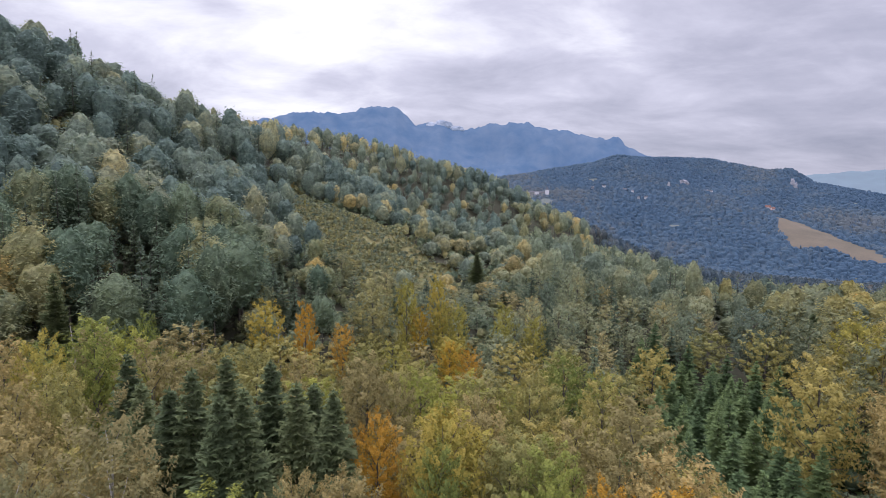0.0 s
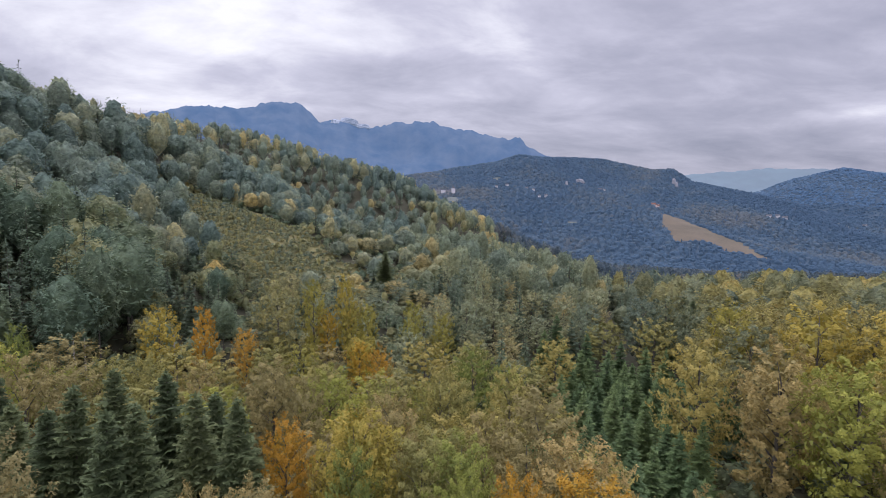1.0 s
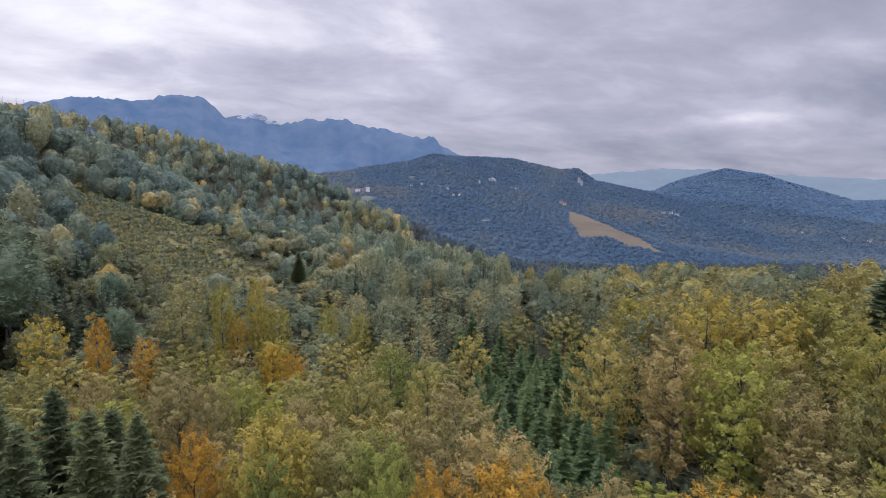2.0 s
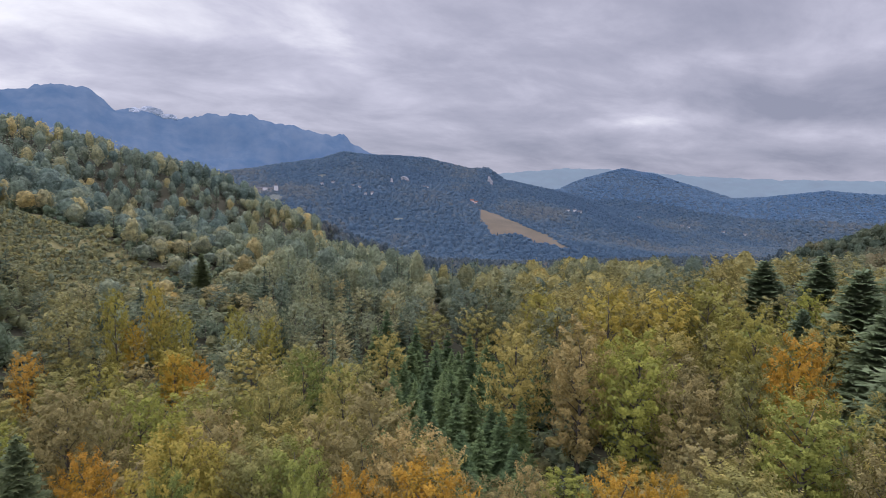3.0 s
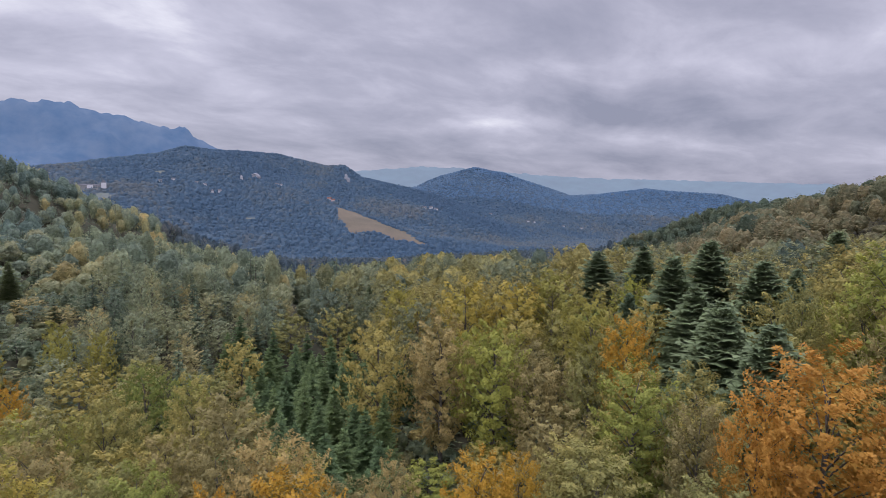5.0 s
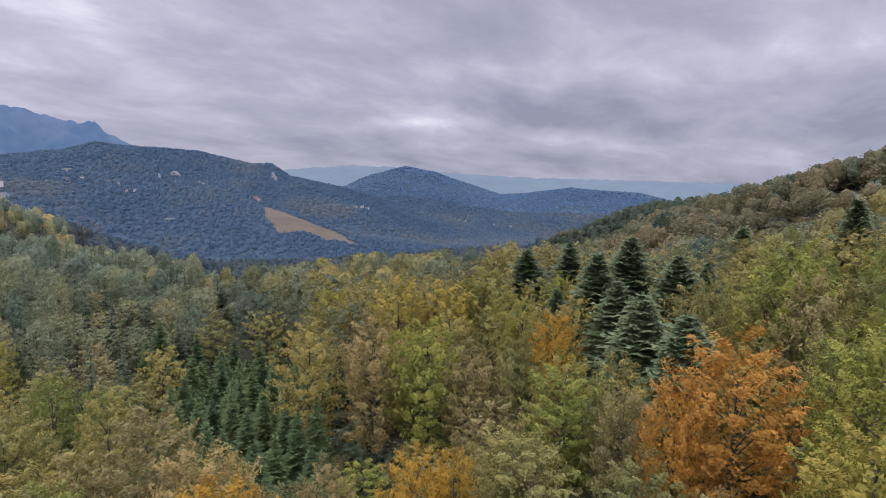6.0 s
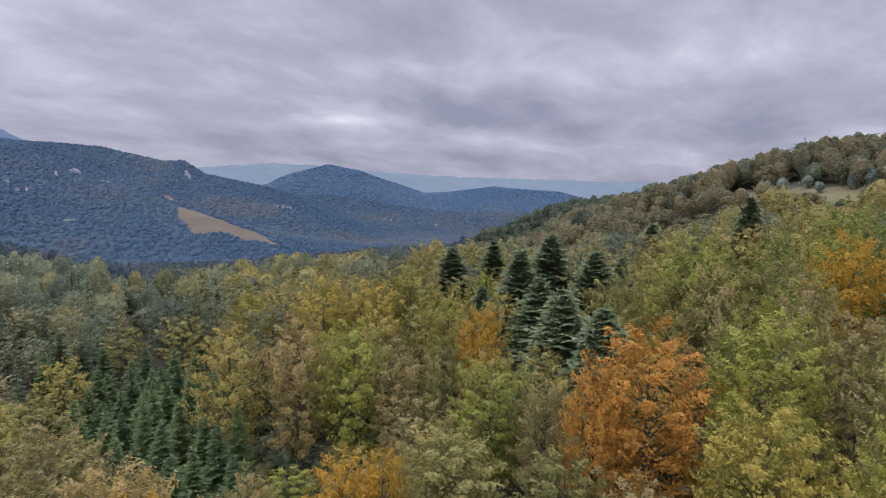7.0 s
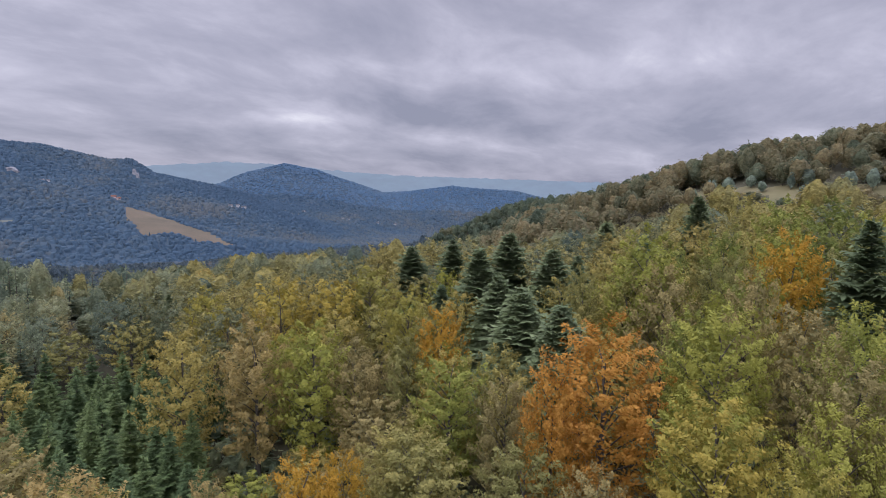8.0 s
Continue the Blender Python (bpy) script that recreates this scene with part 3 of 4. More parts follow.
def spruce(seed, tiers, spokes, needles, h=22.0, w=6.5, base=0.04, taper=0.64, bushy=1.0):
    """Trunk, and drooping tiers of needle branches, of a spruce."""
    rng = np.random.default_rng(seed)
    wood = tube([(0, 0, -0.6), (0.05, 0, h * 0.5), (0, 0.05, h * 0.99)], [0.27, 0.16, 0.02], 6)
    verts, tips = [], []
    for i in range(tiers):
        u = min(max((i + rng.uniform(-0.35, 0.35)) / tiers, 0.0), 0.985)
        z, rad = h * (base + (1 - base) * u), w / 2 * ((1 - u) ** taper) * rng.uniform(0.85, 1.15) + 0.15
        k = max(4, int(spokes * (0.45 + 0.55 * (1 - u))))
        for j in range(k):
            a = 2 * math.pi * (j + rng.uniform(-0.3, 0.3)) / k + i * 1.3
            ln = rad * rng.uniform(0.7, 1.15)
            zj = z + rng.uniform(-1.1, 1.1) * h / tiers
            d, s = np.array([math.cos(a), math.sin(a), 0.0]), np.array([-math.sin(a), math.cos(a), 0.0])
            sag = -0.34 + 0.5 * u + rng.normal() * 0.16
            for q in range(needles):
                f = (q + 0.45) / needles
                c = d * ln * f + np.array([0, 0, zj + ln * sag * f + 0.15 * ln * f ** 3])
                wid = (ln * (5.2 / (spokes + 3)) * (1.15 - f) + 0.16) * rng.uniform(0.7, 1.3) * bushy
                for sd in (-1, 1):
                    tip = c + s * sd * wid + d * wid * rng.uniform(0.5, 1.1) + np.array([0, 0, -0.3 * wid + rng.normal() * 0.16])
                    tips.append(f)
                    verts.append([c - d * 0.5 * wid, tip, c + d * 0.6 * wid + np.array([0, 0, 0.12 * wid])])
            tip = d * ln * 1.1 + np.array([0, 0, zj + ln * sag + 0.16 * ln])
            c = d * ln * 0.7 + np.array([0, 0, zj + ln * sag * 0.7 + 0.05])
            tips.append(1.0)
            verts.append([c + s * (0.12 + 0.07 * ln), c - s * (0.12 + 0.07 * ln), tip])
    for a in (0.4, 2.5, 4.6):
        verts.append([(0.3 * math.cos(a), 0.3 * math.sin(a), h * 0.955), (0.3 * math.cos(a + 2), 0.3 * math.sin(a + 2), h * 0.955), (0, 0, h * 1.02)])
    v = np.array(verts).reshape(-1, 3)
    return wood, (v, np.arange(len(v)).reshape(-1, 3)), np.repeat(np.array(tips + [1.0] * 3), 3)


def tree_template(name, made, bark, foliage, label, group):
    """One tree: an empty at its foot with the trunk and the crown as parts."""
    (wv, wf), (lv, lf), tip = made
    root = new(name)
    mesh_object("trunk", wv, wf, [bark], root, smooth=True)
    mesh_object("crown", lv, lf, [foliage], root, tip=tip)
    return tagged(root, label, "tree", group)


BROAD_NEAR = [broadleaf(100 + i, 120, 6, 14, 0.22, full=0.5 + 0.05 * i, fill=900, grain=0.027) for i in range(4)]
BROAD_MID = [broadleaf(200 + i, 96, 5, 13, 0.26, full=0.48 + 0.05 * i, fill=420, grain=0.045) for i in range(5)]
BROAD_BACK = [broadleaf(220 + i, 70, 4, 8, 0.4, full=0.5 + 0.05 * i, fill=220, grain=0.06) for i in range(4)]
SPRUCE = [spruce(300 + i, 48, 16, 6, w=7.4, taper=0.78) for i in range(3)]
FIR = [spruce(320 + i, 46, 18, 6, w=8.6, taper=0.68, bushy=1.25) for i in range(3)]
SPRUCE_YOUNG = [spruce(340 + i, 30, 12, 4, taper=0.8) for i in range(4)]
KINDS = {
    "beech": (M_BEECH, M_BARK, "beech", "olive-green beech tree turning yellow in autumn"),
    "brown": (M_BROWN, M_BARK, "beech", "brownish beech tree in faded autumn leaf"),
    "green": (M_GREEN, M_BARK, "beech", "fresh green beech tree in the autumn wood"),
    "gold": (M_GOLD, M_BARK, "beech", "golden yellow beech tree in autumn leaf"),
    "amber": (M_AMBER, M_BARK, "beech", "bright amber beech tree in autumn leaf"),
    "rust": (M_RUST, M_BARK, "beech", "bright orange beech tree in autumn leaf"),
    "birch": (M_BIRCH, M_PALE, "birch", "tan-leaved birch tree with pale twigs"),
    "young": (M_YOUNG, M_BARK, "spruce", "young mid-green spruce in a dense gully stand"),
    "spruce": (M_SPRUCE, M_BARK, "spruce", "dark green spruce with drooping branches"),
    "fir": (M_FIR, M_BARK, "fir", "tall blue-green fir with layered branches"),
}
TEMPLATES, PLACED = {}, []


def plant(kind, x, y, h, w):
    """Stands a tree of that kind, height and width at x, y."""
    foliage, bark, name, label = KINDS[kind]
    dist = math.hypot(x, y)
    close = 0 if dist < 64 else 1 if dist < 112 else 2
    pool = SPRUCE_YOUNG if kind == "young" else SPRUCE if kind == "spruce" else FIR if kind == "fir" else (BROAD_NEAR, BROAD_MID, BROAD_BACK)[close]
    i = len(PLACED) % len(pool)
    h0, w0 = 22.0, 6.5 if kind in ("spruce", "young", "fir") else 10.0
    m = Matrix.Translation((x, y, float(land(x, y)) - 0.1)) @ Matrix.Rotation(RNG.uniform(0, 6.28), 4, "Z") @ Matrix.Diagonal((w / w0, w / w0, h / h0, 1))
    key = (kind, close, i)
    if key in TEMPLATES:
        first = TEMPLATES[key].scale
        copy_thing(TEMPLATES[key], m @ Matrix.Diagonal((1 / first.x, 1 / first.y, 1 / first.z, 1)))
    else:
        TEMPLATES[key] = tree_template(name, pool[i], bark, foliage, label, "trees of the near wood")
        TEMPLATES[key].matrix_basis = m
    PLACED.append((x, y, w, h, kind))


# Single trees that stand out: bearing, distance, height, width.
STANDING = {
    "birch": [
        (-32.3, 52, 27.1, 10.6), (-39.8, 48, 24.8, 6.8)],
    "spruce": [
        (-25.2, 62, 24.2, 9.3), (-22.8, 55, 23.6, 9.3), (-20.5, 56, 23.4, 9.3), (-17.8, 66, 23.4, 9.3), (-15.3, 62, 21.9, 9.3), (-11.5, 60, 21.4, 9.3), (-13.5, 70, 19, 9.3), (-27.2, 64, 21.8, 9.3),
        (-30.6, 78, 22, 9.3), (-22.1, 76, 21.6, 9.3), (-29.6, 70, 20.9, 9.3), (3.6, 188, 13.8, 8), (34.7, 170, 18.6, 8.8), (-35.8, 130, 21.3, 8)],
    "gold": [
        (-37, 92, 23.9, 8.6), (1.2, 56, 22.7, 11.7), (-4.9, 112, 14.8, 8.3), (1.1, 118, 14.2, 8.7), (-3.8, 128, 22.5, 6.9), (-0.5, 128, 24.6, 6.1), (0.1, 128, 17.7, 6.5), (1.8, 128, 17.5, 6),
        (6.6, 128, 19, 7.7), (9.8, 128, 17.6, 6.9), (-18.2, 120, 20.9, 9), (0.4, 54, 23.3, 10), (37.9, 140, 26, 13.1), (58.1, 100, 25.1, 12.2), (50.4, 118, 24.7, 14), (44.9, 120, 27.8, 14.6),
        (54, 122, 24.4, 14.1), (89.6, 44, 23, 11.4), (96.8, 42, 20, 8.2)],
    "green": [
        (-33.1, 96, 23.9, 8.5), (12.7, 45, 21.7, 6), (-2.2, 84, 20.7, 9.8), (0.1, 50, 21.5, 6.5), (13.1, 100, 22.4, 11.4), (-29, 112, 21.2, 6.2), (12, 52, 22, 9.5), (48.1, 88, 29.2, 14.7),
        (62.6, 66, 22.1, 11.5), (61.7, 125, 19.4, 9), (82.3, 84, 28.3, 14.4), (89.3, 60, 24.5, 12.2), (86.4, 66, 21.4, 7.6), (89, 105, 23.1, 9.7), (100.1, 58, 25.1, 9.5), (99.3, 48, 21.1, 8.1),
        (93.5, 125, 25.6, 12), (97.3, 105, 26.5, 13.1), (91.3, 80, 21.5, 10.9)],
    "brown": [
        (-28.7, 88, 22.8, 10.6), (-39, 76, 23.3, 8.8), (-38.5, 58, 24.7, 9.3), (-14.9, 98, 18, 8), (-15.7, 46, 21.1, 6), (-10.3, 47, 20.1, 7.5), (-7.9, 86, 21.4, 9.9), (14.5, 66, 20.1, 8.9),
        (20.5, 66, 25.1, 13.2), (24.7, 52, 23.4, 11.5), (-4.9, 78, 20.1, 7.5), (37.2, 50, 19.9, 7), (4.3, 66, 21.2, 8.2), (42.4, 93, 30.3, 14.4), (52.4, 84, 22, 10), (55.1, 66, 18.9, 11.1),
        (68.7, 58, 19.5, 8.4), (84.1, 78, 23.9, 10.5), (91.8, 72, 24.1, 8.2), (78.5, 42, 17.7, 7), (100, 52, 23.2, 9.1)],
    "beech": [
        (-35.5, 78, 22.8, 7.4), (-19.1, 100, 19.2, 8), (7.7, 54, 21.1, 9.5), (4.2, 80, 21.8, 11), (9.6, 82, 22.4, 10.3), (17.1, 86, 23.2, 9.6), (37.1, 170, 18.6, 15), (35.6, 98, 28.4, 14.4),
        (31.4, 154, 19.3, 13), (26.6, 158, 15.2, 13.3), (21.8, 130, 18.7, 10.8), (55.3, 108, 20, 12.5), (58, 82, 22.4, 9.3), (57.8, 56, 18, 11.4), (69.9, 62, 17.8, 8.9), (62.6, 74, 19.5, 10.9),
        (59.2, 50, 18.6, 11.8), (76.3, 92, 22.2, 7.9), (80.7, 84, 22.3, 9.3), (90.4, 160, 28.6, 11.5)],
    "amber": [
        (-2.4, 128, 15.6, 6), (-14.3, 119, 20.1, 6.3), (0.9, 112, 16, 6), (3.1, 108, 17.1, 6), (26.1, 45, 22.5, 10.2), (18.2, 44, 22.4, 7), (46.8, 48, 20.2, 8.8), (51.1, 50, 18.9, 6),
        (61.5, 84, 24.8, 9.6), (94.3, 88, 24.9, 10.7), (-6.8, 62, 19.4, 7.6)],
    "rust": [
        (-10.5, 116, 16.6, 6), (38.4, 235, 19.6, 13.5), (78.8, 56, 25, 14.4), (73.7, 52, 22.9, 7.8)],
    "fir": [
        (58.4, 140, 21.9, 14.3), (62.7, 138, 22.2, 12.5), (65.5, 112, 23.7, 13.6), (68.6, 118, 24.4, 14.7), (67.6, 100, 20.2, 12.5), (70, 84, 21.7, 12.5), (73.1, 106, 21.2, 13.5), (70.2, 82, 21.2, 12.5),
        (86.7, 130, 26, 10.1), (78.3, 140, 21.7, 12.5), (86.5, 130, 25.9, 10), (99.8, 84, 25.1, 10.2), (74.2, 72, 21.1, 12.5)],
}
for kind, spots in STANDING.items():
    for az, r, h, w in spots:
        plant(kind, *polar(az, r), h, w)
# the young spruces in the gully
for tries in range(2600):
    x, y = polar(RNG.uniform(19, 38), RNG.uniform(56, 154))
    if inside(GULLY, np.array(x), np.array(y)) and all(math.hypot(x - p[0], y - p[1]) > 4.6 + 0.18 * max(p[2] - 7, 0) for p in PLACED):
        plant("young", x, y, RNG.uniform(10.5, 15.5), RNG.uniform(6.0, 8.0))
# the rest of the near wood, a little lower than the trees that stand out from it
MARKED = [p for p in PLACED if p[3] > 14]
for tries in range(9000):
    if len(PLACED) >= 520:
        break
    r = math.sqrt(RNG.uniform(34 ** 2, 118 ** 2))
    az = RNG.uniform(-46, 108)
    x, y = polar(az, r)
    w = RNG.uniform(9, 13)
    if inside(GULLY, np.array(x), np.array(y)) or any(math.hypot(x - p[0], y - p[1]) < 0.34 * (w + p[2]) for p in PLACED):
        continue
    foot = 38 < az < 53 and 54 < r < 88    # the shaded foot of the tall beeches
    near = sorted(MARKED, key=lambda p: math.hypot(x - p[0], y - p[1]))[:3]
    h = sum(p[3] for p in near) / 3 * RNG.uniform(0.72, 0.92) * (0.5 if foot else 1)
    q = RNG.uniform()
    kind = near[0][4] if q < 0.45 and near[0][4] not in ("amber", "rust", "gold") else "beech" if q < 0.72 else "brown" if q < 0.87 else "green"
    plant(kind, x, y, h, w * (0.8 if kind in ("spruce", "fir") else 1))


# ---- the woods beyond, too many to count ----


def as_tris(quads):
    return np.concatenate([quads[:, [0, 1, 2]], quads[:, [0, 2, 3]]])


def with_stem(v, f, top, sides):
    tv, tf = tube([(0, 0, -1), (0, 0, top)], [0.34, 0.16], sides)
    tf = as_tris(tf)
    return joined([(v, f), (tv, tf)]), np.concatenate([np.zeros(len(f), int), np.ones(len(tf), int)])


def wood_tree(seed, rows, cols, tufts, leaves, size, sides=3, base=0.3, h=22.0, w=10.0, body=0.72):
    """A simpler broad tree for the woods: a billowing domed crown, rough with leafy tufts, on a bare stem."""
    rng = np.random.default_rng(seed)
    ph, full = rng.uniform(0, 6.28, 6), rng.uniform(0.52, 0.68)

    def dome(a, u):
        swell = 1 + 0.13 * np.sin(3 * a + ph[0] + 5 * u) + 0.1 * np.sin(5 * a + ph[1] - 9 * u) + 0.08 * np.sin(2 * a + ph[2] + 13 * u) + 0.06 * np.sin(7 * a + ph[3] + 17 * u)
        rad = w / 2 * np.maximum(crown_profile(u, full), 0.3 * u) * swell
        return np.stack([np.cos(a) * rad, np.sin(a) * rad, h * (base + (0.97 - base) * u) * (1 + 0.04 * np.sin(2 * a + ph[4]) * u)], -1)

    u, a = np.meshgrid(1 - (1 - np.linspace(0, 1, rows + 1)) ** 1.6, np.arange(cols) * 2 * math.pi / cols, indexing="ij")
    a = a + (np.arange(rows + 1) % 2)[:, None] * math.pi / cols
    v = dome(a + rng.normal(size=a.shape) * 0.3 / cols, u) * np.array([body, body, 0.97])
    v = (v * (1 + rng.normal(size=a.shape)[..., None] * np.array([0.05, 0.05, 0.0]))).reshape(-1, 3)
    f = [(i * cols + j, i * cols + (j + 1) % cols, (i + 1) * cols + (j + 1) % cols, (i + 1) * cols + j) for i in range(rows) for j in range(cols)]
    parts = [(v, as_tris(np.array(f)))]
    if tufts:
        grid = np.linspace(0.03, 0.99, 120)
        area = np.cumsum(crown_profile(grid, full) + 0.12)
        u = np.interp((np.arange(tufts) + rng.uniform(0, 1, tufts)) / tufts, area / area[-1], grid)
        a = np.arange(tufts) * 2.39996 + rng.normal(size=tufts) * 0.3
        normal = unit(np.stack([np.cos(a) * (1.1 - u), np.sin(a) * (1.1 - u), 0.15 + 0.9 * u], 1))
        way = unit(normal * 0.7 + np.array([0, 0, 0.45]) + rng.normal(size=(tufts, 3)) * 0.4)
        at = dome(a, u) * np.array([0.8, 0.8, 0.95])
        parts.append(leaf_fans(rng, at, way, normal + np.array([0, 0, 0.35]), leaves, np.full(tufts, size), size * (0.9 + 0.38 * leaves) * rng.uniform(0.6, 1.3, tufts), 0.36))
    return with_stem(*joined(parts), h * base + 3, sides)


def leafy_tree(seed, boughs, per, leaves, size, fill, grain):
    """A full broad tree as one piece, for the nearest of the woods."""
    (wv, wf), (lv, lf), tip = broadleaf(seed, boughs, per, leaves, size, full=0.5 + 0.03 * (seed % 5), fill=fill, grain=grain)
    wf = as_tris(wf)
    return joined([(lv, lf), (wv, wf)]), np.concatenate([np.zeros(len(lf), int), np.ones(len(wf), int)])


def simple_spruce(seed, tiers, spokes, needles):
    """A spruce with fewer branches, for the woods."""
    (wv, wf), (lv, lf), tip = spruce(seed, tiers, spokes, needles, taper=0.75)
    wf = as_tris(wf)
    return joined([(lv, lf), (wv, wf)]), np.concatenate([np.zeros(len(lf), int), np.ones(len(wf), int)])


def far_tree(seed, tall):
    """A tree of which only the outline can be told: a small lumpy hull."""
    rng = np.random.default_rng(seed)
    sides, prof = (4, [(0.05, 0.9), (0.4, 0.62), (1.0, 0.03)]) if tall else (5, [(-0.4, 1.1), (0.4, 0.86), (0.8, 0.5), (1.0, 0.1)])
    rad = 3.6 if tall else 5.0
    v = [(math.cos(a) * q, math.sin(a) * q, 22 * u * (1 + 0.05 * rng.normal())) for u, k in prof
         for a, q in [(2 * math.pi * (j + rng.uniform(-0.2, 0.2)) / sides, rad * k * rng.uniform(0.7, 1.2)) for j in range(sides)]]
    f = [(i * sides + j, i * sides + (j + 1) % sides, (i + 1) * sides + (j + 1) % sides, (i + 1) * sides + j) for i in range(len(prof) - 1) for j in range(sides)]
    top = (len(prof) - 1) * sides
    f = np.concatenate([as_tris(np.array(f)), np.array([(top, top + j, top + j + 1) for j in range(1, sides - 1)])])
    return (np.array(v), f), np.zeros(len(f), int)


def scatter(spacing, r0, r1, az0, az1, jitter=0.42):
    """Spots on a shaken grid, between two distances and two bearings."""
    g = np.arange(-r1, r1, spacing)
    x, y = np.meshgrid(g, g)
    x = (x + 0.5 * spacing * (np.arange(len(g)) % 2)[:, None]).ravel()
    y = y.ravel()
    x, y = x + RNG.uniform(-jitter, jitter, len(x)) * spacing, y + RNG.uniform(-jitter, jitter, len(y)) * spacing
    r, a = np.hypot(x, y), np.degrees(np.arctan2(x, y))
    keep = (r > r0) & (r < r1) & (a > az0) & (a < az1)
    return x[keep], y[keep]


def forest(name, templates, x, y, h, w, tint, materials, label):
    """One sheet of woodland: every spot gets one of the templates, turned and sized at random."""
    vs, fs, ids, ts, n = [], [], [], [], 0
    z = land(x, y)
    turn = RNG.uniform(0, 6.28, len(x))
    pick = RNG.integers(0, len(templates), len(x))
    for k, ((v, f), mi) in enumerate(templates):
        sel = np.where(pick == k)[0]
        if not len(sel):
            continue
        c, s = np.cos(turn[sel])[:, None], np.sin(turn[sel])[:, None]
        sw, sh = (w[sel] / (2 * 5.0))[:, None], (h[sel] / 22.0)[:, None]
        px = (v[None, :, 0] * c - v[None, :, 1] * s) * sw + x[sel][:, None]
        py = (v[None, :, 0] * s + v[None, :, 1] * c) * sw + y[sel][:, None]
        pz = v[None, :, 2] * sh + z[sel][:, None] - 0.2
        vs.append(np.stack([px, py, pz], 2).reshape(-1, 3))
        fs.append((f[None] + (np.arange(len(sel)) * len(v))[:, None, None] + n).reshape(-1, 3))
        ids.append(np.tile(mi, len(sel)))
        ts.append(np.repeat(tint[sel], len(v)))
        n += len(sel) * len(v)
    if not vs:
        return None
    ob = mesh_object(name, np.concatenate(vs), np.concatenate(fs), materials, index=np.concatenate(ids), tint=np.concatenate(ts), smooth=True)
    return tagged(ob, label, "woodland", kind="stuff")


def open_land(x, y):
    return inside(FIELD, x, y) | inside(CLEARING, x, y) | inside(MEADOW, x, y) | glade(x, y)


def autumn(x, y):
    """How far the wood at a spot has turned, 0 green to 1 orange, and how much of it is spruce."""
    r, a = np.hypot(x, y), np.degrees(np.arctan2(x, y))
    t = 0.34 + 0.22 * fractal(x, y, 160, 2, 21) + RNG.normal(size=np.shape(x)) * 0.22
    ridge = np.clip((a - 33) / 8, 0, 1) * np.clip((420 - r) / 100, 0, 1)
    t = t + 0.24 * ridge + 0.14 * np.clip((a + 4) / 8, 0, 1) * np.clip((140 - r) / 20, 0, 1) - 0.08 * np.clip((a + 4) / 8, 0, 1) * np.clip((30 - a) / 6, 0, 1) * np.clip((r - 150) / 30, 0, 1)
    left = np.clip((-6 - a) / 12, 0, 1) * np.clip((400 - r) / 120, 0, 1) * np.clip((r - 115) / 30, 0, 1)
    t = t - 0.2 * left
    s = 0.12 + 0.3 * fractal(x, y, 120, 2, 31) + 0.12 * left - 0.25 * ridge
    high = np.clip((r - 480) / 180, 0, 1) * np.clip((10 - a) / 10, 0, 1)
    s = s + 0.4 * high
    return np.clip(t, 0.02, 0.76), RNG.uniform(size=np.shape(x)) < s


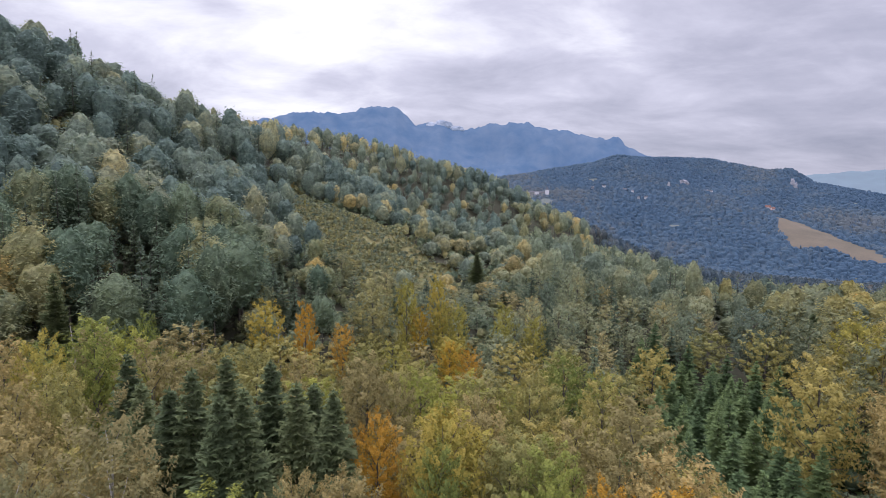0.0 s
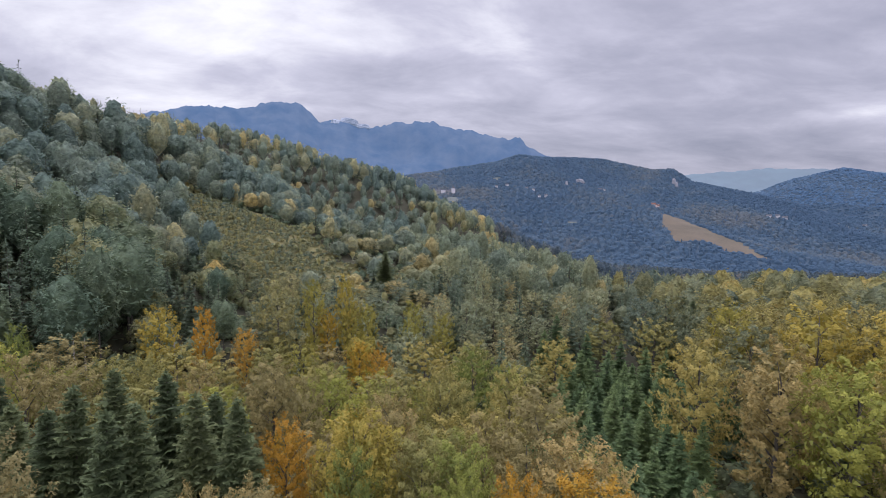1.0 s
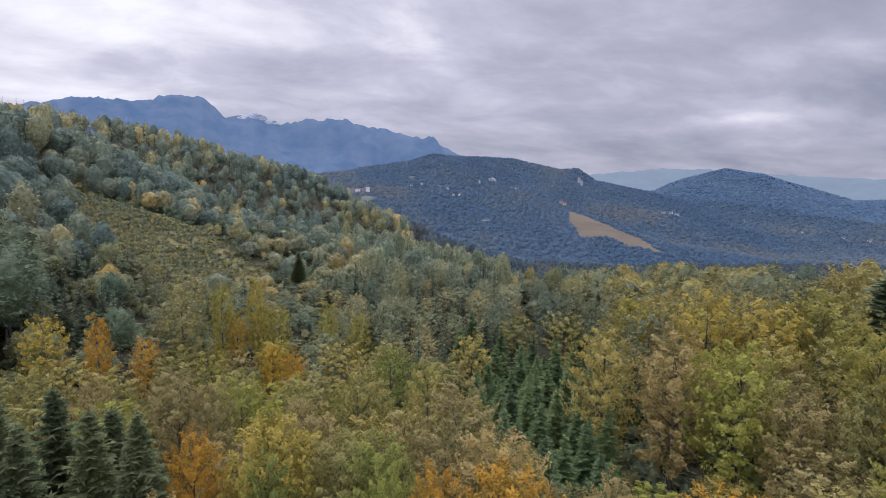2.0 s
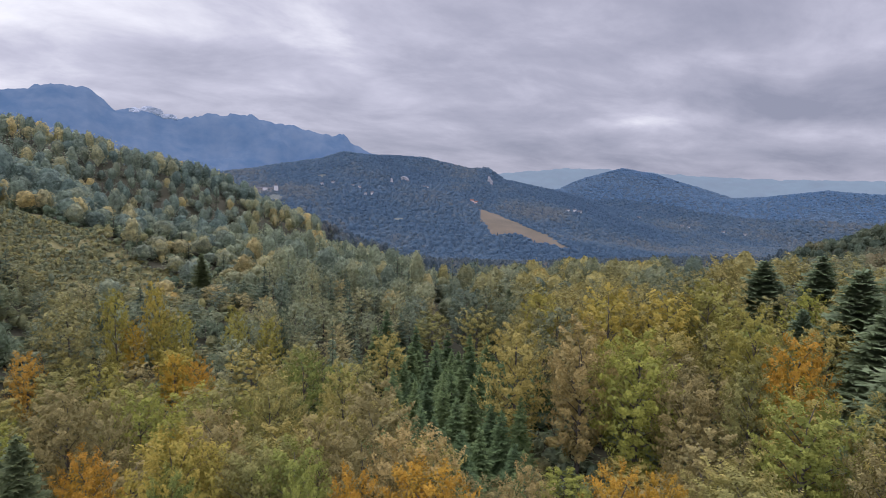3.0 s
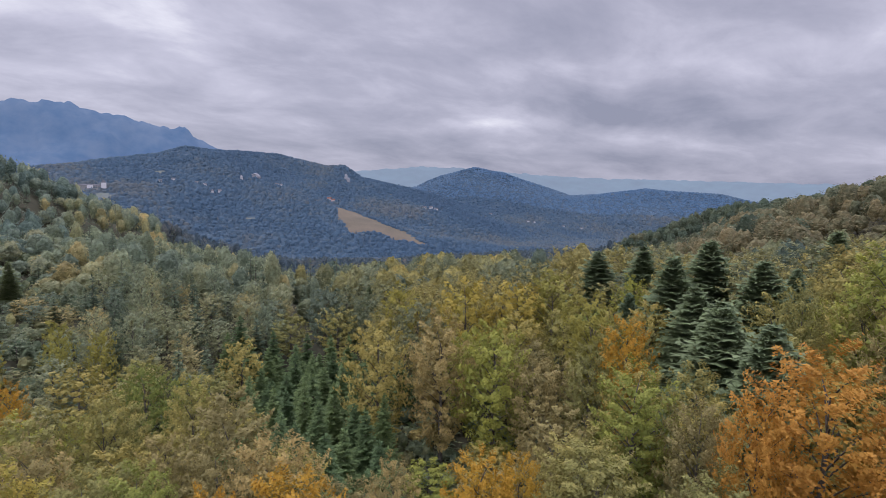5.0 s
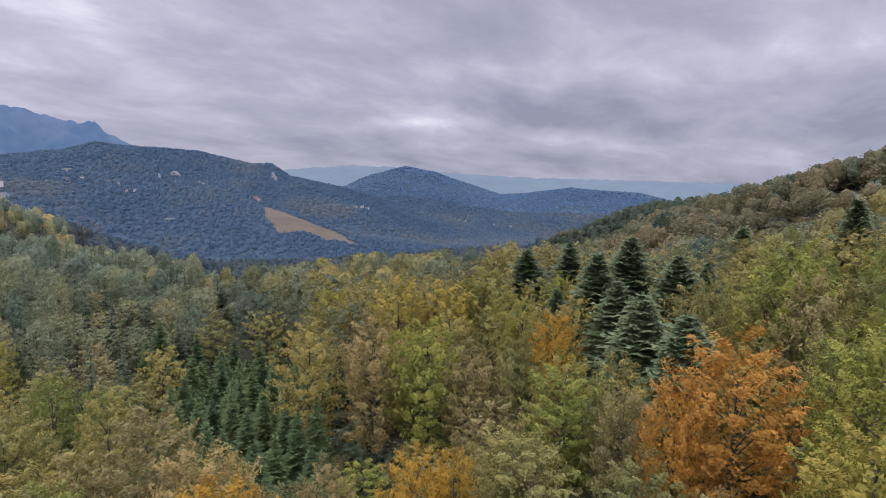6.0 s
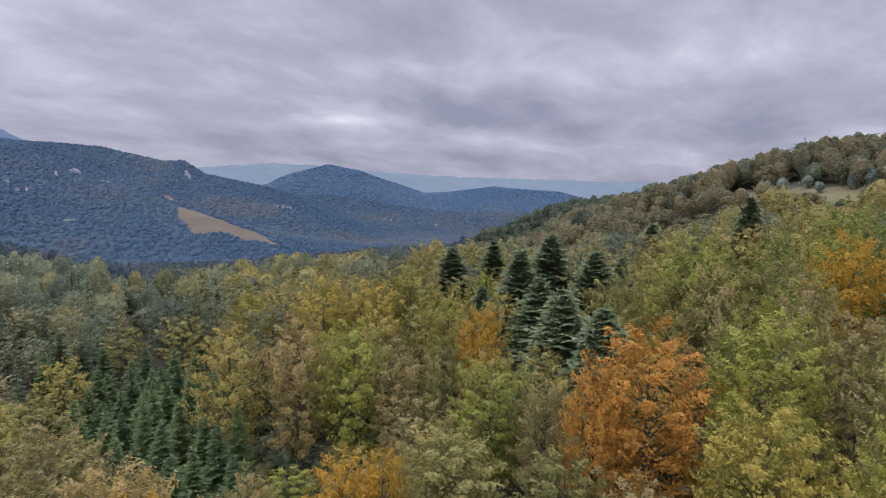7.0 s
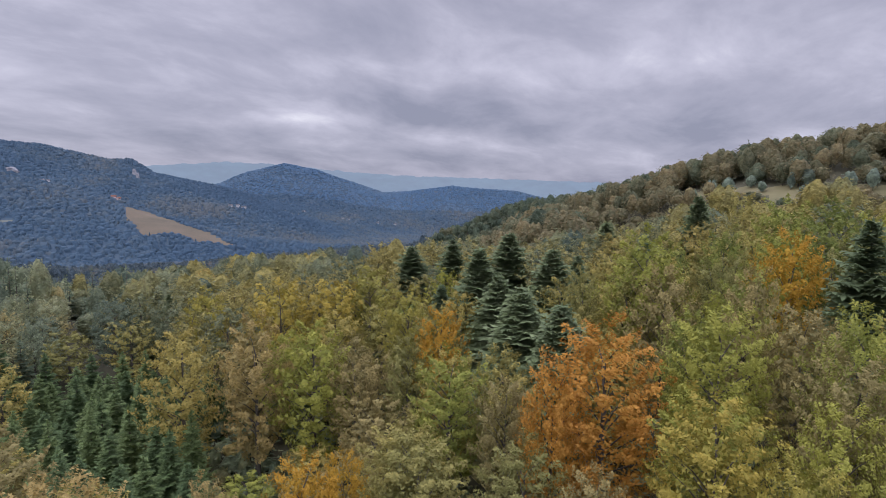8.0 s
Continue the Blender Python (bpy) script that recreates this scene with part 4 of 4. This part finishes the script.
def build_woods():
    near = [leafy_tree(400 + i, 62, 4, 7, 0.43, 210, 0.06) for i in range(5)], [simple_spruce(420 + i, 26, 10, 3) for i in range(3)]
    next_ = [wood_tree(430 + i, 5, 7, 150, 5, 0.62, base=0.12) for i in range(6)], [simple_spruce(435 + i, 18, 8, 2) for i in range(3)]
    mid = [wood_tree(440 + i, 4, 6, 66, 4, 0.9, base=0.14) for i in range(7)], [simple_spruce(460 + i, 13, 6, 1) for i in range(3)]
    far = [wood_tree(470 + i, 3, 5, 30, 3, 1.3, base=0.12) for i in range(7)], [simple_spruce(475 + i, 9, 5, 1) for i in range(3)]
    east = [wood_tree(450 + i, 4, 6, 90, 4, 0.78, base=0.1) for i in range(7)], mid[1]
    back = [wood_tree(480 + i, 3, 5, 34, 3, 1.15, base=0.1) for i in range(7)], far[1]
    stand = [wood_tree(445 + i, 5, 8, 250, 8, 0.46, 4, 0.32) for i in range(5)], near[1]
    hull = [far_tree(480 + i, False) for i in range(5)], [far_tree(490 + i, True) for i in range(3)]
    px, py = np.array([p[0] for p in PLACED]), np.array([p[1] for p in PLACED])
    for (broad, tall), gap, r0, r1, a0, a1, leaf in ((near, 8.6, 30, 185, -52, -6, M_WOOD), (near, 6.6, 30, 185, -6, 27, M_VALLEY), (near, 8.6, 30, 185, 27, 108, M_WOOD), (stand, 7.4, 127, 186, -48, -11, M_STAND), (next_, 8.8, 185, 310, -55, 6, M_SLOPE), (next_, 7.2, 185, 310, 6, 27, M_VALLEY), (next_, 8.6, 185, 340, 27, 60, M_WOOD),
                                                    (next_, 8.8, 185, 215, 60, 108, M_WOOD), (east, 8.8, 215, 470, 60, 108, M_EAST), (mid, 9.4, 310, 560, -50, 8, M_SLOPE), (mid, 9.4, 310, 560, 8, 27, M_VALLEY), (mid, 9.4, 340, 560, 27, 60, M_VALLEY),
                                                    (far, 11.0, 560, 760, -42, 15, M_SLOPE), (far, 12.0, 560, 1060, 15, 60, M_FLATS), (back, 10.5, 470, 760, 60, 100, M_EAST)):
        x, y = scatter(gap, r0, r1, a0, a1)
        keep = ~open_land(x, y) & ~inside(GULLY, x, y)
        r, a = np.hypot(x, y), np.degrees(np.arctan2(x, y))
        if r0 == 30:
            keep &= (r > 112) & ((a > -11) | (r < 127))
        if r0 < 190:
            keep &= np.min(np.hypot(x[:, None] - px, y[:, None] - py), axis=1) > 5.5
        x, y, r, a = x[keep], y[keep], r[keep], a[keep]
        t, con = autumn(x, y)
        n = len(x)
        h, slim = RNG.uniform(14, 24, n), np.ones(n)
        h = np.where((a < -10) & (r < 127), h * 0.6, h)
        # lower trees on the eastern hill, bushes below its meadow
        hill = (a > 60) & (r > 215)
        h = np.where(hill, h * np.where((a > 78) & (r < 262), 0.28, np.where((a > 76) & (r < 308), 0.5, 0.76)), h)
        slim = np.where(hill & (a > 76) & (r < 308), 0.7, slim)
        # young growth along the valley floor and at the edges of the cleared slope
        young = (a > -6) & (a < 30) & (r > 112) & (r < 560)
        h, slim = np.where(young, h * RNG.uniform(0.5, 0.9, n), h), np.where(young, 0.66, slim)
        con = con | young & (RNG.uniform(size=n) < 0.16)
        edge = (a > -19) & (a < 8) & (r > 128) & (r < 300)
        h, slim = np.where(edge, h * np.where(r < 190, 0.5, 0.6), h), np.where(edge, 0.62, slim)
        if broad is stand[0]:
            h, con = h * 1.2, con | (RNG.uniform(size=n) < 0.3)
            t = t * 0.95 + (RNG.uniform(size=n) < 0.12) * 0.3
        w = RNG.uniform(10, 15.5, n) * slim
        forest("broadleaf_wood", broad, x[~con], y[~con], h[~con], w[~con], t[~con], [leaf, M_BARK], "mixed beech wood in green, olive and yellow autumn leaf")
        forest("spruce_wood", tall, x[con], y[con], h[con] * 1.02, np.clip(w[con], 8, 11), RNG.uniform(0, 1, int(con.sum())), [M_CONIFER, M_BARK], "dark green spruces among the beech wood")
    x, y = scatter(13.2, 1050, 3560, -2, 72)
    r, a = np.hypot(x, y), np.degrees(np.arctan2(x, y))
    keep = ~open_land(x, y) & ((r > 1450) | (a > 15) & (a < 57)) & ((r < 2790) | (a > 33) & (RNG.uniform(size=len(x)) < 0.75))
    x, y, r = x[keep], y[keep], r[keep]
    t = np.clip(0.45 + 0.6 * fractal(x, y, 330, 3, 41) + RNG.normal(size=len(x)) * 0.13, 0, 1)
    # woods beyond 2950 m get the stronger painted haze
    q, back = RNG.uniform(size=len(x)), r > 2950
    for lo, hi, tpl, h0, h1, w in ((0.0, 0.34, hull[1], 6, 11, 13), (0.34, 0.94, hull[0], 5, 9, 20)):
        for m, side in ((M_FAR, ~back), (M_FARHAZE, back)):
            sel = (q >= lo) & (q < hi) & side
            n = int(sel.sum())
            forest("distant_wood", tpl, x[sel], y[sel], RNG.uniform(h0, h1, n) * (0.75 if m is M_FARHAZE else 1), np.full(n, w), t[sel] * (0.6 if h1 > 12 else 1), [m], "wooded hillside across the valley, hazed blue-green")


build_woods()


def build_scrub():
    x, y = scatter(1.45, 160, 300, -20, 8)
    keep = inside(CLEARING, x, y) & (RNG.uniform(size=len(x)) < 0.72 + 0.4 * fractal(x, y, 25, 2, 51))
    x, y = x[keep], y[keep]
    forest("scrub", [wood_tree(500 + i, 2, 4, 10, 2, 2.0, base=0.02, body=0.7) for i in range(4)], x, y, RNG.uniform(0.7, 2.0, len(x)) * np.where(RNG.uniform(size=len(x)) < 0.05, 2.2, 1), RNG.uniform(1.5, 3.2, len(x)),
           np.clip(0.46 + 0.2 * fractal(x, y, 45, 2, 52) + RNG.normal(size=len(x)) * 0.12, 0, 1), [M_WOOD, M_BARK], "low bushes and saplings on the cleared slope")
    x, y = np.concatenate([scatter(3.6, 113, 300, -42, 10), scatter(3.4, 36, 125, -42, 104)], 1)
    keep = ~inside(CLEARING, x, y) & (RNG.uniform(size=len(x)) < 0.85)
    x, y = x[keep], y[keep]
    forest("undergrowth", [wood_tree(520 + i, 3, 5, 12, 2, 1.7, base=0.02) for i in range(4)], x, y, RNG.uniform(1.5, 5.0, len(x)), RNG.uniform(3.0, 5.5, len(x)),
           np.clip(0.42 + 0.25 * fractal(x, y, 30, 2, 53) + RNG.normal(size=len(x)) * 0.15, 0, 1), [M_STAND, M_BARK], "undergrowth and young trees beneath the tall wood")
    x, y = scatter(8, 245, 315, 82, 103)
    keep = inside(MEADOW, x, y) & (RNG.uniform(size=len(x)) < 0.3)
    x, y = x[keep], y[keep]
    forest("scrub", [wood_tree(510 + i, 4, 7, 30, 3, 1.1, base=0.05) for i in range(3)], x, y, RNG.uniform(2, 9, len(x)), RNG.uniform(3, 7, len(x)),
           np.full(len(x), 0.2), [M_SLOPE, M_BARK], "dark hedges and bushes on the dry meadow")


build_scrub()

# ---- houses, a hotel and rock faces on the far hill ----


def box(x0, x1, y0, y1, z0, z1):
    v = np.array([(x, y, z) for z in (z0, z1) for x, y in ((x0, y0), (x1, y0), (x1, y1), (x0, y1))], float)
    return v, np.array([(0, 3, 2, 1), (4, 5, 6, 7), (0, 1, 5, 4), (1, 2, 6, 5), (2, 3, 7, 6), (3, 0, 4, 7)])


def gable_roof(w, d, z, rise, over=0.6, thick=0.3):
    """A saddle roof with eaves and some thickness, its ridge along x."""
    x, y, e = w / 2 + over, d / 2 + over, over * rise / (d / 2)
    v = [(sx * x, sy, sz + t) for t in (0, thick) for sx in (-1, 1) for sy, sz in ((-y, z - e), (0, z + rise), (y, z - e))]
    f = [(0, 1, 4, 3), (1, 2, 5, 4), (6, 9, 10, 7), (7, 10, 11, 8), (0, 6, 7, 1), (1, 7, 8, 2), (3, 4, 10, 9), (4, 5, 11, 10), (0, 3, 9, 6), (2, 8, 11, 5)]
    return np.array(v, float), np.array(f)


def part_mesh(name, made, material, parent, label=""):
    ob = mesh_object(name, made[0], made[1], [material], parent)
    return tagged(ob, label) if label else ob


def add_windows(root, w, d, h, floors, count):
    for fl in range(floors):
        for k in range(count):
            x = (k + 0.5) / count * w - w / 2
            z = h * (fl + 0.35) / floors
            for sy in (-1, 1):
                part_mesh("window", box(x - 0.55, x + 0.55, sy * d / 2 - 0.08, sy * d / 2 + 0.08, z, z + 1.4), M_PANE, root)


def house(az, r, w, d, h, turn, walls, roof, label):
    """A gabled house: walls, roof, chimney and windows."""
    x, y = polar(az, r)
    root = new("house")
    v, f = box(-w / 2, w / 2, -d / 2, d / 2, -2.5, h)
    part_mesh("wall", (v, f), walls, root)
    tri = np.array([(sx * w / 2, sy, z) for sx in (-1, 1) for sy, z in ((-d / 2, h), (0, h + d * 0.38), (d / 2, h))])
    part_mesh("gable", (tri, np.array([(0, 1, 2), (5, 4, 3)])), walls, root)
    part_mesh("roof", gable_roof(w, d, h, d * 0.4), roof, root)
    part_mesh("chimney", box(w * 0.2, w * 0.2 + 0.8, -0.4, 0.4, h + d * 0.2, h + d * 0.4 + 1.2), walls, root)
    add_windows(root, w, d, h, 2 if h > 5 else 1, max(2, int(w / 3)))
    root.matrix_basis = pose(x, y, float(land(x, y)), 0, 0, turn - az)
    return tagged(root, label, "house", "houses on the far hill")


WHITE = "small white house with a dark roof among trees"
for az, r, w, d, h, turn in ((15.1, 2155, 11, 8, 5.5, 10), (16.2, 2190, 13, 8, 5, -15), (18.2, 2156, 12, 8, 6, 5), (18.9, 2150, 9, 8, 5.5, 30), (20.2, 2086, 12, 9, 7, 0), (19.5, 2078, 9, 8, 5, 20),
                             (25.5, 2208, 14, 8, 5, 5), (25.9, 2212, 10, 8, 5, -10), (40.4, 2250, 15, 9, 7, 10), (41.05, 2276, 14, 9, 7.5, -20), (41.6, 2285, 18, 9, 6, 0), (47.3, 2612, 14, 9, 6, 15),
                             (51.2, 2675, 14, 9, 6, -10), (51.8, 2680, 12, 8, 6, 30), (54.8, 2690, 14, 9, 6, 0), (56.6, 2705, 13, 9, 6, 20)):
    house(az, r, w, d, h, turn, M_PLASTER, M_SLATE, WHITE)
house(30.6, 2082, 15, 10, 8, 0, M_PINK, M_ROOF, "faded pink house with a red roof on the hill")
house(31.0, 2070, 11, 9, 6.5, 25, M_PINK, M_ROOF, "faded pink house with a red roof on the hill")
house(32.5, 905, 20, 9, 6, 5, M_PLASTER, M_ROOF, "long white farmhouse with a red roof in the valley")
house(31.8, 890, 11, 8, 4.5, -20, M_PLASTER, M_SLATE, "low white barn with a grey roof in the valley")
house(29.9, 985, 14, 9, 5, 15, M_PLASTER, M_SLATE, "low white barn with a grey roof in the valley")


def tower(root, x, y, half, h, roof):
    part_mesh("tower", box(x - half, x + half, y - half, y + half, -4, h), M_PLASTER, root)
    v = np.array([(x - half - 0.5, y - half - 0.5, h), (x + half + 0.5, y - half - 0.5, h), (x + half + 0.5, y + half + 0.5, h), (x - half - 0.5, y + half + 0.5, h), (x, y, h + half * 1.6)], float)
    part_mesh("tower_roof", (v, np.array([(0, 1, 4), (1, 2, 4), (2, 3, 4), (3, 0, 4), (0, 2, 1), (0, 3, 2)])), roof, root)


def hotel():
    """The long white hotel on its terrace, with a tower at either end."""
    x, y = polar(9.6, 2040)
    root = new("hotel")
    part_mesh("wing", box(-55, 30, -6, 6, -6, 5), M_GREYWALL, root)
    part_mesh("wing_roof", gable_roof(88, 12, 5, 4.0), M_SLATE, root)
    part_mesh("front_block", box(-8, 8, -14, -6, -8, 6), M_PLASTER, root)
    part_mesh("terrace", box(-36, 36, -16, -14, -12, -3), M_GREYWALL, root)
    tower(root, 37, -4, 7, 14, M_SLATE)
    tower(root, -64, 6, 6, 17, M_ROOF)
    add_windows(root, 58, 12, 5, 1, 12)
    root.matrix_basis = pose(x, y, float(land(x, y)) + 4, 0, 0, -9.6)
    tagged(root, "long white hotel with end towers on the wooded hill", "hotel")


hotel()


def rock_face(az, r, wide, tall, deep, seed, label, material=M_ROCK, foot=None):
    """A limestone outcrop: a block broken up by noise along its faces."""
    x, y = polar(az, r)
    bm = bmesh.new()
    bmesh.ops.create_icosphere(bm, subdivisions=4, radius=1.0)
    for v in bm.verts:
        p = v.co.copy()
        k = 1 + 0.35 * noise.noise(p * 1.6 + Vector((seed, 0, 0))) + 0.18 * noise.noise(p * 4.5 + Vector((0, seed, 0))) + 0.1 * noise.noise(Vector((p.x * 9, p.y * 9, p.z * 2.5)))
        v.co = Vector((p.x * wide * k, p.y * deep * k, p.z * tall * k))
    me = bpy.data.meshes.new("rock_face")
    bm.to_mesh(me)
    bm.free()
    me.materials.append(material)
    ob = new("rock_face", me)
    ob.matrix_basis = pose(x, y, float(land(x, y)) + tall * 0.1 if foot is None else foot, -12, 0, -az)
    tagged(ob, label, "rock")


rock_face(32.3, 2440, 8, 26, 9, 2.0, "pale grey limestone crag at the crest")
rock_face(32.55, 2420, 6, 18, 8, 5.0, "pale grey limestone crag at the crest")
rock_face(23.5, 2306, 17, 12, 14, 7.0, "weathered beige rock outcrop on the wooded slope")
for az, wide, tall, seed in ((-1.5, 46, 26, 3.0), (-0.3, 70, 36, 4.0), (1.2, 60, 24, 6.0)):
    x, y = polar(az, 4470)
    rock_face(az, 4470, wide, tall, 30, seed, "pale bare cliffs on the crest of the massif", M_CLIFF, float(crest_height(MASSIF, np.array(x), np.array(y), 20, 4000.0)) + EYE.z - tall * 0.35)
rock_face(22.2, 2245, 5, 13, 6, 9.0, "narrow pale rock needle on the wooded slope")

# ---- bare pale stems at the edge of the tall stand ----


def snag(az, r, h, seed):
    """A dead stem with broken boughs."""
    rng = np.random.default_rng(seed)
    x, y = polar(az, r)
    root = new("dead_tree")
    lean = rng.normal(size=2) * 0.4
    part_mesh("trunk", tube([(lean[0] * t * t, lean[1] * t * t, h * t - 0.5 * (t == 0)) for t in np.linspace(0, 1, 6)], [0.3, 0.26, 0.21, 0.16, 0.1, 0.04], 7), M_PALE, root)
    for k in range(7):
        t, a = rng.uniform(0.45, 0.95), rng.uniform(0, 6.28)
        p = np.array([lean[0] * t * t, lean[1] * t * t, h * t])
        q = p + np.array([math.cos(a), math.sin(a), 0.35]) * rng.uniform(0.8, 2.4) * (1.2 - t)
        part_mesh("bough", tube([p, (p + q) / 2 + np.array([0, 0, 0.1]), q], [0.07, 0.045, 0.012], 5), M_PALE, root)
    root.matrix_basis = pose(x, y, float(land(x, y)), 0, 0, 0)
    tagged(root, "bare pale dead trunk standing at the forest edge", "tree", "dead trunks")


for k, (az, r, h) in enumerate(((-25.0, 126, 12), (-24.2, 126.5, 11), (-34.6, 126, 13), (-30.4, 146, 13), (-31.6, 148, 14), (-29.2, 149, 13), (-17.0, 126, 11), (-14.4, 126, 10))):
    snag(az, r, h, 700 + k)
